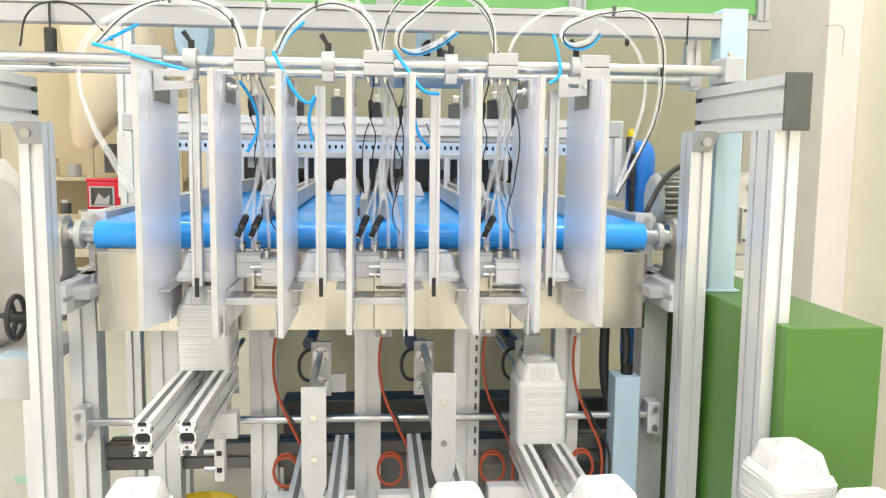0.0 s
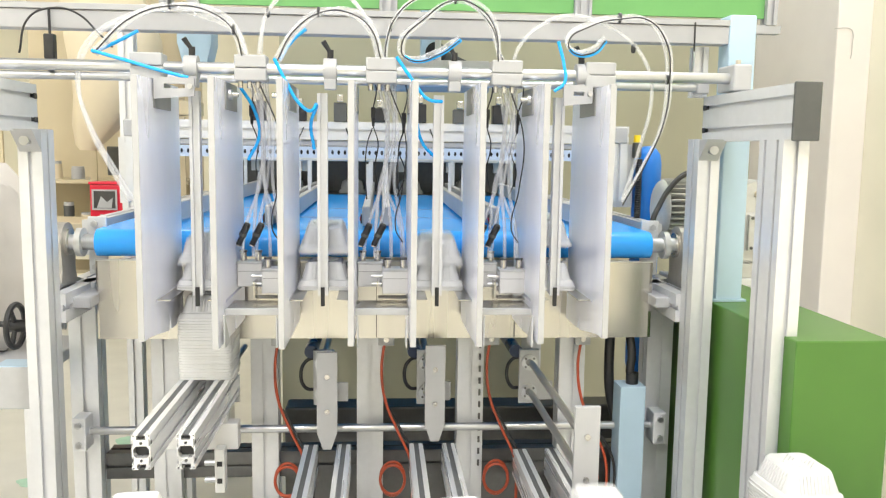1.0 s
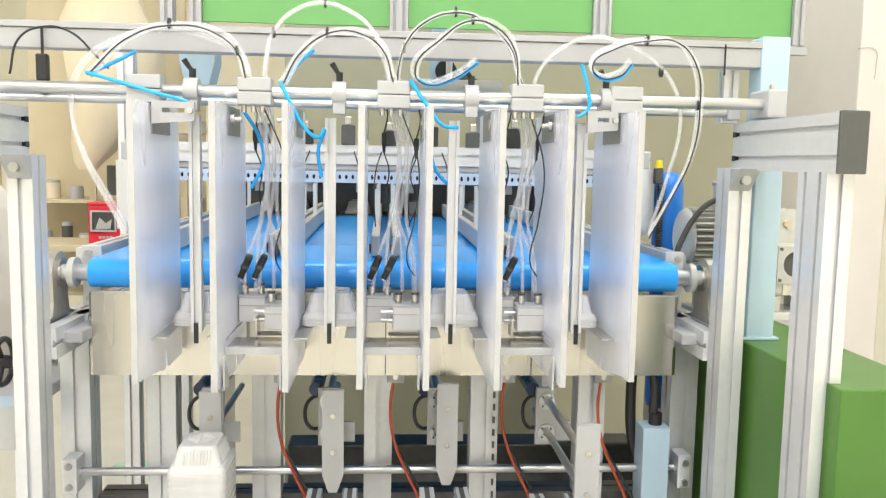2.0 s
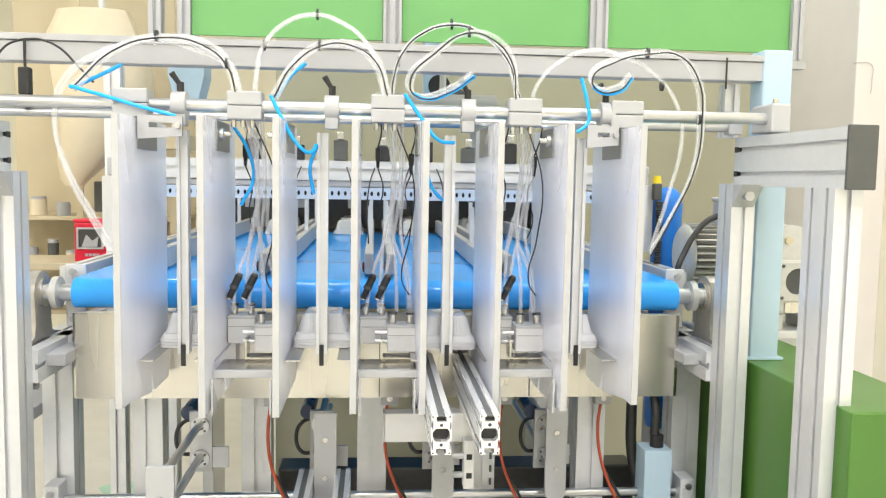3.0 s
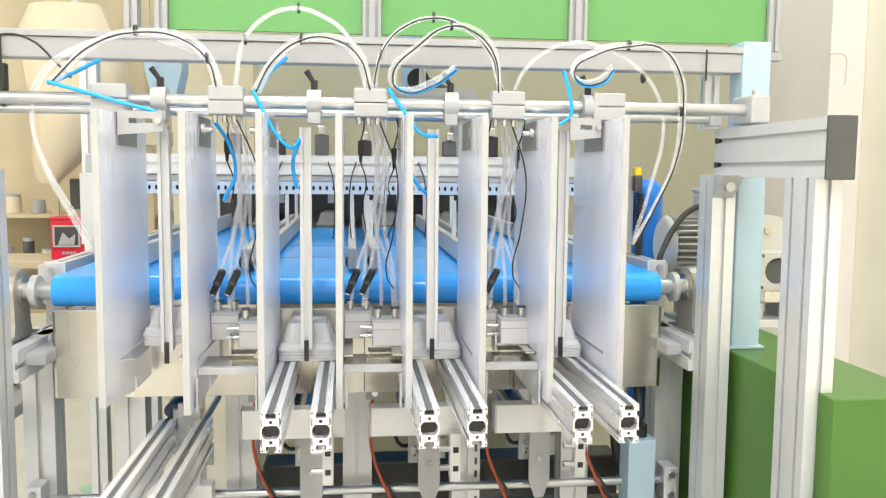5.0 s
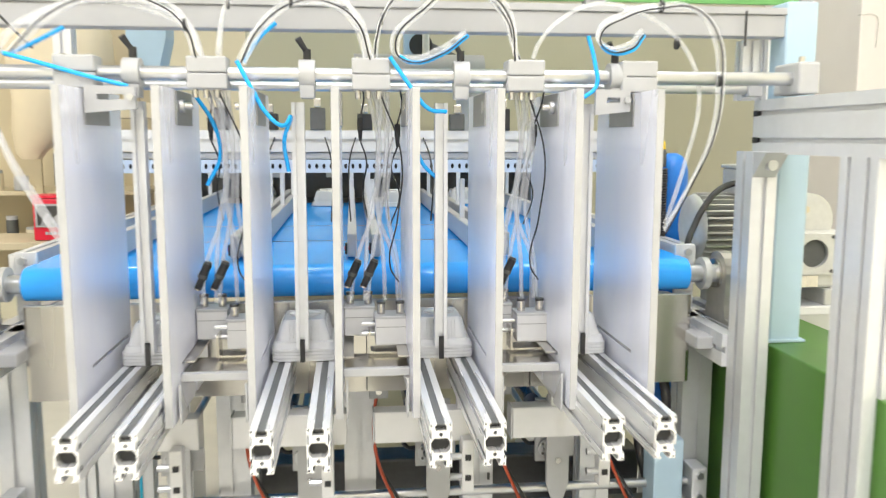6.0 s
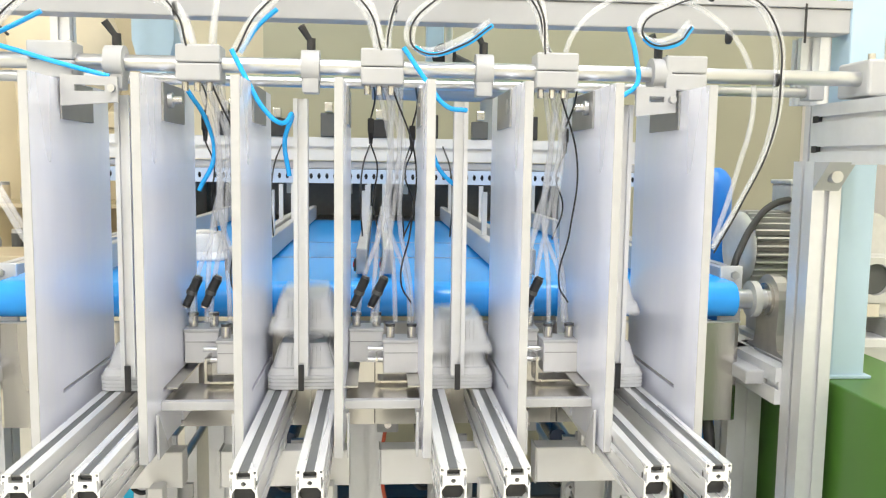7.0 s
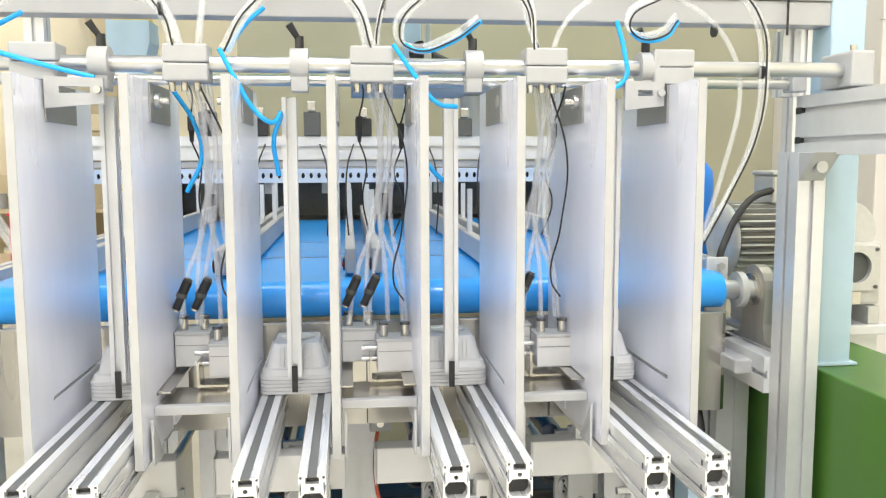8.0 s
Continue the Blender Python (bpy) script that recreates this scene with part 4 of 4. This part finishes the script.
part("body", box(-0.010, 0.010, -0.009, 0.009, 0.012, 0.06, 0.003), BLACK, con)
part("strain_relief", cyl((0, 0, -0.01), (0, 0, 0.012), 0.006, 12), BLACK, con, "", True)
part("strap", box(-0.002, 0.002, -0.0015, 0.0015, 0.06, 0.108), BLACK, con)
t = thing("cable_tie", 0.636, 0.3265, 1.585, "black cable tie round the overhead beam", "cable tie", "cable ties")
part("band", box(-0.0015, 0.0015, -0.002, 0.0, -0.03, 0.028), BLACK, t)

for gx in (-0.233, 0.01, 0.243):
    for k, (dx, dz) in enumerate(((-0.024, 0.006), (0.038, -0.004))):
        t = thing("plug_connector", gx + dx, 0.355, 1.405 + dz, "black plug connector hanging on a cable", "connector", "hanging connectors")
        part("body", box(-0.0048, 0.0048, -0.005, 0.005, 0.0, 0.022, 0.0015), BLACK, t)
        part("tail", cyl((0, 0, -0.016), (0, 0, 0.0), 0.0028, 10, 0.004), BLACK, t, "", True)
        hose("lead", [(0, 0, 0.022), (0.006, -0.02, 0.05), (0.002, -0.06, 0.072)], 0.0014, BLACK, "black lead", parent=t)
        hose("lead", [(0, 0, -0.016), (0.010 * (-1) ** k, 0.01, -0.05), (0.004, 0.02, -0.10), (0.012 * (-1) ** k, 0.02, -0.15)], 0.0013, BLACK, "black lead", parent=t)
# orange hoses below the apron
for gx in (-0.225, 0.012, 0.25, 0.46):
    hose("orange_hose", [(gx + 0.002, 0.475, 0.93), (gx - 0.006, 0.47, 0.86), (gx + 0.002, 0.46, 0.79), (gx + 0.03, 0.455, 0.72), (gx + 0.06, 0.45, 0.65), (gx + 0.065, 0.45, 0.55)], 0.0033, ORANGE, "orange pneumatic hose below the apron", group="orange hoses")
    hose("signal_cable", [(gx + 0.01, 0.462, 0.77), (gx + 0.045, 0.447, 0.71), (gx + 0.075, 0.44, 0.65), (gx + 0.08, 0.44, 0.55)], 0.003, BLACK, "black cable beside an orange hose", "cable", group="signal cables")
    for k in range(2):
        hose("orange_hose", [(gx + 0.02 + 0.028 * math.cos(a), 0.465 + 0.006 * k, 0.60 + (0.034 + 0.006 * k) * math.sin(a)) for a in (2 * math.pi * j / 10 + 0.4 for j in range(11))], 0.0032, ORANGE, "coiled orange pneumatic hose", group="orange hoses", res=4)
    b = thing("hose_block", gx + 0.004, 0.478, 0.925, "small cream hose bracket under the apron", "bracket", "hose brackets")
    part("block", box(-0.018, 0.018, -0.008, 0.008, -0.014, 0.012, 0.002), CREAM, b)
    part("screw", cyl((0, -0.011, 0), (0, -0.0082, 0), 0.006, 12), STEEL, b, "", True)
for x in LANES:
    hose("signal_cable", [(x - 0.02, 0.49, 0.88), (x - 0.05, 0.48, 0.875), (x - 0.062, 0.47, 0.845), (x - 0.05, 0.47, 0.815), (x - 0.03, 0.478, 0.81)], 0.004, BLACK, "black cable loop at a pusher", "cable", group="signal cables")

# ---- background on the hall side ----
def far_box(name, label, cat, b, material, bevel=0.004):
    t = thing(name, 0, 0, 0, label, cat)
    part("body", box(*b, bevel), material, t)
    return t


hop = thing("hopper", -0.95, 1.75, 0.04, "pale cloth-covered hopper bag", "hopper")
hp = [(0.030, 1.29, -0.10), (0.045, 1.31, -0.10), (0.085, 1.38, -0.07), (0.125, 1.47, -0.03), (0.155, 1.56, 0.0), (0.16, 1.68, 0.0), (0.15, 1.80, -0.02), (0.12, 1.88, -0.02)]
part("bag", loft([[(c + r * (1 + 0.10 * math.sin(3 * a + z * 9) + 0.05 * math.sin(7 * a)) * math.cos(a), r * 0.7 * math.sin(a), z) for a in (2 * math.pi * i / 24 for i in range(24))] for r, z, c in hp]), BEIGE_BAG, hop, "", True)
part("chute", box(-0.05, 0.30, -0.05, 0.05, 1.42, 1.47, 0.004), BEIGE, hop)
part("hanger", cyl((0, 0, 1.86), (0, 0, 3.8), 0.012), ALU, hop)
rack = thing("tool_rack", -1.1, 1.95, 0, "beige metal rack with shelves and odds and ends", "rack")
for z in (0.85, 1.02, 1.20):
    part("shelf", box(-0.35, 0.35, 0, 0.30, z, z + 0.015, 0.002), BEIGE, rack)
for x in (-0.345, 0.0, 0.335):
    part("upright", box(x - 0.012, x + 0.012, -0.012, -0.0005, 0.85, 3.8), BEIGE, rack)
part("back", box(-0.35, 0.35, 0.302, 0.31, 0.9, 2.4), BEIGE, rack)
red = thing("red_box", -0.955, 1.62, 1.082, "red lacquered box with a clear front window", "box")
part("case", box(-0.055, 0.055, 0, 0.09, 0, 0.13, 0.004), RED, red)
part("lid", box(-0.058, 0.058, -0.003, 0.093, 0.131, 0.14, 0.002), RED, red)
w = part("window", box(-0.042, 0.036, -0.004, -0.0005, 0.045, 0.112), DARKSTEEL, red, "dark window with pale frame")
for b_ in ((-0.046, 0.040, 0.108, 0.114), (-0.046, 0.040, 0.042, 0.048), (-0.046, -0.040, 0.048, 0.108), (0.034, 0.040, 0.048, 0.108)):
    part("window_frame", box(b_[0], b_[1], -0.007, -0.0042, b_[2], b_[3]), WHITE, w)
part("papers", prism([(-0.03, 0.05), (0.02, 0.05), (0.025, 0.085), (0.005, 0.07), (-0.015, 0.09)], [], lambda u, v, d: (u, d, v), -0.0062, -0.0044), WHITE, w, "white crumpled papers")
for k in range(4):
    part("label_mark", box(-0.02 + 0.012 * k, -0.011 + 0.012 * k, -0.0022, -0.0005, 0.018, 0.027), WHITE, red, "pale printed mark")
tbl = thing("work_bench", -1.02, 1.6, 0, "wooden-topped bench under the red box", "bench")
part("top", box(-0.28, 0.12, -0.02, 0.25, 1.057, 1.081, 0.003), BEIGE, tbl)
for x in (-0.26, 0.10):
    part("leg", box(x - 0.006, x + 0.006, 0.2, 0.212, 0, 1.0565), WHITE, tbl)
mon = thing("dark_monitor", -0.98, 1.92, 1.235, "dark grey monitor on the rack", "monitor")
part("screen", box(-0.06, 0.06, -0.01, 0.02, 0.0, 0.11, 0.004), CAP, mon)
for x, z, w, h, m_ in ((-1.30, 1.0355, 0.05, 0.06, WHITE), (-1.22, 1.0355, 0.04, 0.09, CAP), (-1.15, 1.0355, 0.05, 0.05, BEIGE_BAG), (-1.27, 1.2155, 0.06, 0.07, BEIGE_BAG), (-1.18, 1.2155, 0.05, 0.05, WHITE)):
    t = thing("small_tin", x, 2.0, z, "small tin among the odds and ends on the rack", "tin", "tins on the rack")
    part("can", cyl((0, 0, 0), (0, 0, h * 0.85), w / 2, 18), m_, t, "", True)
    part("lid", cyl((0, 0, h * 0.8505), (0, 0, h), w / 2 * 0.92, 18), CREAM, t, "", True)
sack = thing("sack", -1.17, 1.1, 0.75, "crumpled pale plastic sack on a table", "sack")
bm = bmesh.new()
bmesh.ops.create_icosphere(bm, subdivisions=4, radius=1)
for v in bm.verts:
    d = 1 + 0.10 * noise.noise(v.co * 2.2) + 0.06 * noise.noise(v.co * 6)
    v.co = Vector((v.co.x * 0.21 * d, v.co.y * 0.15 * d, max(0.0, 0.27 + v.co.z * 0.29 * d)))
part("bag", bm, FABRIC, sack, "", True)
st = far_box("sack_table", "white table under the pale sack", "table", (-1.45, -0.92, 0.9, 1.3, 0.715, 0.75), WHITE)
for x, y in ((-1.43, 0.92), (-1.43, 1.28), (-0.95, 0.92), (-0.95, 1.28)):
    part("leg", box(x - 0.012, x + 0.012, y - 0.012, y + 0.012, 0.0, 0.7145), ALU, st)
far_box("cyan_sheet", "cyan plastic sheet behind the posts", "sheet", (-0.575, -0.535, 0.90, 0.905, 0.0, 0.98), CYAN, 0.001)
dk = far_box("machine_block", "dark grey cross member under the conveyor", "machine", (-0.24, 0.62, 0.72, 0.80, 0.40, 0.69), DARKSTEEL, 0.006)
tray_y = thing("floor_tray", -0.45, 0.72, 0, "yellow plastic drip tray", "tray")
part("bowl", loft([[(r * math.cos(2 * math.pi * i / 24), r * math.sin(2 * math.pi * i / 24), z) for i in range(24)] for r, z in ((0.07, 0.36), (0.10, 0.41), (0.095, 0.41), (0.066, 0.365))]), YELLOW, tray_y, "", True)
part("stand", box(-0.05, 0.05, -0.05, 0.05, 0.0, 0.3595, 0.003), ALU, tray_y)
for x0, x1, y0, y1 in ((-1.2, -0.98, 2.3, 2.5), (-1.45, -1.3, 1.9, 2.0)):
    t = thing("paint_patch", 0, 0, 0, "pale mint green patch on the floor", "floor patch")
    part("patch", loft([[((x0 + x1) / 2 + (x1 - x0) / 2 * (1 + 0.2 * math.sin(3 * a)) * math.cos(a), (y0 + y1) / 2 + (y1 - y0) / 2 * math.sin(a), z) for a in (2 * math.pi * i / 20 for i in range(20))] for z in (0.0005, 0.002)]), MINT, t)
robot = thing("overhead_unit", -0.55, 1.25, 1.675, "grey overhead unit with a yellow cover", "machine")
part("body", loft([[(x, y, z) for x, y in ((-0.05 - s, -0.05), (0.05 + s, -0.05), (0.05 + s, 0.05), (-0.05 - s, 0.05))] for s, z in ((-0.02, -0.10), (0.0, -0.02), (0.0, 0.03))]), GREYBLUE, robot)
part("yellow_cover", cyl((0, 0, 0.0305), (0, 0, 0.047), 0.050, 20, 0.044), YELLOW, robot, "yellow cover", True)
part("column", cyl((0, 0.03, 0.047), (0, 0.03, 2.125), 0.02), ALU, robot)
duct = thing("air_duct", 0.18, 1.3, 1.60, "pale round duct under the guard wall", "duct")
part("elbow", cyl((-0.20, 0, -0.02), (0.16, 0, -0.02), 0.05, 24), WHITE, duct, "", True)
part("drop", cyl((0.12, 0, -0.065), (0.12, 0, -0.20), 0.035, 24), CREAM, duct, "", True)
part("hanger", cyl((0, 0, 0.025), (0, 0, 2.2), 0.01), ALU, duct, "", True)
arm = thing("robot_arm", 0.20, 1.75, 1.70, "dark grey jointed arm behind the guard wall", "machine")
part("column", box(-0.055, 0.0, -0.03, 0.03, -0.12, 2.1, 0.004), GREYBLUE, arm, "grey column")
f = box(-0.02, 0.20, -0.025, 0.025, -0.02, 0.025, 0.008)
bmesh.ops.rotate(f, verts=f.verts[:], matrix=Matrix.Rotation(0.42, 3, "Y"))
part("forearm", f, CAP, arm)
part("joint", cyl((0.0, -0.04, 0.0), (0.0, 0.04, 0.0), 0.038, 24), BLACK, arm, "", True)
part("wrist", cyl((0.185, -0.03, -0.085), (0.185, 0.03, -0.085), 0.026, 20), BLACK, arm, "", True)
hose("wall_cable", [(1.615, 1.56, 1.798), (1.625, 1.547, 1.798), (1.655, 1.545, 1.799), (1.672, 1.545, 1.79), (1.676, 1.546, 1.74), (1.676, 1.549, 1.70), (1.676, 1.56, 1.68)], 0.0016, FABRIC, "thin grey cable clipped to the pillar", "cable")
shelf_r = thing("side_cabinet", 0.845, 1.0, 0, "cream cabinet beside the wall", "cabinet")
part("body", box(-0.05, 0.10, 0, 0.2, 0.02, 0.86, 0.004), CREAM, shelf_r)
part("foot", box(-0.05, 0.09, 0.01, 0.19, 0, 0.0195), YELLOW, shelf_r, "yellow foot")


# ---- what moves ----
def motions():
    def fork(i, rows):
        walk(FORKS[i], [(t, pose(LANES[i], 0, z)) for t, z in rows])

    fork(0, [(0, 0.880), (1.02, 0.880), (1.12, 0.855), (1.38, 0.69), (1.5, 0.675), (4.5, 0.675), (4.7, 0.73), (5.2, 0.99), (5.4, 1.03), (7.3, 1.03), (7.45, 1.025), (8, 1.025)])
    fork(1, [(0, 0.70), (2.65, 0.70), (2.8, 0.725), (3.3, 0.921), (3.4, 0.962), (3.5, 0.997), (3.62, 1.03), (7.05, 1.03), (7.2, 1.025), (8, 1.025)])
    fork(2, [(0, 0.70), (2.02, 0.70), (2.2, 0.735), (2.8, 1.0), (3.0, 1.03), (8, 1.03)])
    fork(3, [(0, 0.712), (0.06, 0.691), (0.13, 0.684), (3.35, 0.684), (3.5, 0.74), (3.65, 0.84), (3.8, 0.917), (3.9, 0.945),
            (4.0, 0.962), (4.1, 1.0), (4.2, 1.024), (4.3, 1.03), (8, 1.03)])

    def push(i, rows):
        z = (0.820, 0.820, 0.832, 0.820)[i]
        walk(PUSHERS[i], [(t, pose(LANES[i] + 0.002, y, z)) for t, y in rows])

    push(0, [(0, 0.445), (1.7, 0.445), (1.85, 0.438), (2.0, 0.375), (2.2, 0.19), (2.35, 0.04), (2.45, 0.0), (2.6, 0.04), (2.8, 0.09), (3.1, 0.10), (3.3, 0.15), (3.5, 0.22), (4.0, 0.43), (4.2, 0.445), (8, 0.445)])
    push(1, [(0, 0.04), (0.3, 0.19), (0.55, 0.33), (0.7, 0.360), (1.4, 0.385), (8, 0.390)])
    push(2, [(0, 0.08), (0.3, 0.21), (0.5, 0.325), (0.65, 0.365), (1.4, 0.390), (8, 0.395)])
    push(3, [(0, 0.445), (0.4, 0.445), (0.45, 0.438), (0.5, 0.428), (0.6, 0.375), (0.8, 0.17), (0.95, 0.01), (1.02, -0.01), (1.1, 0.02), (1.2, 0.10), (1.35, 0.16), (2.25, 0.16), (2.4, 0.19), (3.0, 0.42), (3.15, 0.435), (8, 0.435)])

    x = LANES[0]
    walk(TALL[0], [(0, pose(x, TRAY_Y, 0.880)), (1.02, pose(x, TRAY_Y, 0.880)), (1.12, pose(x, TRAY_Y, 0.855)), (1.38, pose(x, TRAY_Y, 0.69)), (1.5, pose(x, TRAY_Y, 0.675)), (1.8, pose(x, TRAY_Y, 0.675)),
                   (1.85, pose(x, 0.371, 0.675)), (2.0, pose(x, 0.308, 0.675)), (2.2, pose(x, 0.123, 0.675)), (2.35, pose(x, -0.027, 0.675)), (2.45, pose(x, -0.09, 0.66)), (2.6, pose(x, -0.14, 0.611)), (8, pose(x, -0.14, 0.611))])
    x = LANES[3]
    walk(TALL[1], [(0, pose(x, TRAY_Y, 0.712)), (0.06, pose(x, TRAY_Y, 0.691)), (0.13, pose(x, TRAY_Y, 0.684)), (0.45, pose(x, TRAY_Y, 0.684)), (0.5, pose(x, 0.361, 0.684)), (0.6, pose(x, 0.308, 0.684)), (0.8, pose(x, 0.103, 0.684)), (0.9, pose(x, -0.02, 0.682)), (1.0, pose(x, -0.115, 0.637)), (1.08, pose(x, -0.14, 0.611)), (8, pose(x, -0.14, 0.611))])
    # front stacks are pushed on by the next one
    for s, (a, b, dy) in zip(FRONT, ((2.22, 2.6, 0.122), (3, 4, 0.0), (0.82, 1.06, 0.122), (3, 4, 0.0), (3, 4, 0.0))):
        p = s.matrix_basis.translation.copy()
        here, there = pose(*p, 0, 0, 4), pose(p.x, p.y - dy, p.z, 0, 0, 4)
        walk(s, [(0, here), (a, here), (b, there), (8, there)])

    # low stacks wait on the blades, then sit on the raised forks
    arrive = (5.4, 3.62, 3.0, 4.3)
    for i, b in enumerate(BLADES):
        side = 1 if i % 2 == 0 else -1
        t1 = arrive[i // 2]
        x0 = PLATES[i] + 0.0062 * side
        x1 = PLATES[i] - 0.022 * side
        walk(b, [(0, pose(x0, 0, 0)), (t1 - 0.12, pose(x0, 0, 0)), (t1 + 0.05, pose(x1, 0, 0)), (8, pose(x1, 0, 0))])
    sink = (0.005, 0.005, 0.0, 0.0)
    low, high, pitch = 1.0310, 1.0635, 0.0055
    for i, s in enumerate(SMALL):
        def at(z):
            return pose(LANES[i], TRAY_Y, z)
        t1 = arrive[i]
        walk(s, [(0, at(high)), (t1 - 0.02, at(high)), (t1 + 0.12, at(low)), (7.1, at(low)), (7.42, at(low - sink[i])), (8, at(low - sink[i]))])

    # single trays: along the belt, off its nose, down onto the stack
    k = 0
    for n, te in enumerate((0.86, 3.82, 6.83)):
        for i in range(4):
            t0 = te + (0.0, 0.03, 0.0, 0.05)[i] + (0.35 if i == 0 and n == 2 else 0.0)
            x, t1, over = LANES[i], arrive[i], (2 + n) * pitch
            start = t0 - 1.2
            if start > 0:
                rows = [(0, pose(x, 2.03, 1.1735)), (start, pose(x, 2.03, 1.1735))]
            else:
                rows = [(0, pose(x, 0.525 + 1.25 * t0, 1.1735))]
            z = (high if t0 < t1 else low) + over
            rows += [(t0 - 0.02, pose(x, 0.525, 1.1735)), (t0 + 0.06, pose(x, 0.44, 1.168, 10)), (t0 + 0.14, pose(x, TRAY_Y + 0.012, 1.12, 6)), (t0 + 0.22, pose(x, TRAY_Y, z))]
            if t0 < t1:
                rows += [(t1 - 0.02, pose(x, TRAY_Y, z)), (t1 + 0.12, pose(x, TRAY_Y, low + over))]
            last = max(7.1, rows[-1][0] + 0.02)
            rows += [(last, pose(x, TRAY_Y, low + over)), (max(7.5, last + 0.05), pose(x, TRAY_Y, low + over - sink[i])), (8, pose(x, TRAY_Y, low + over - sink[i]))]
            walk(FALLING[k], rows)
            k += 1


motions()
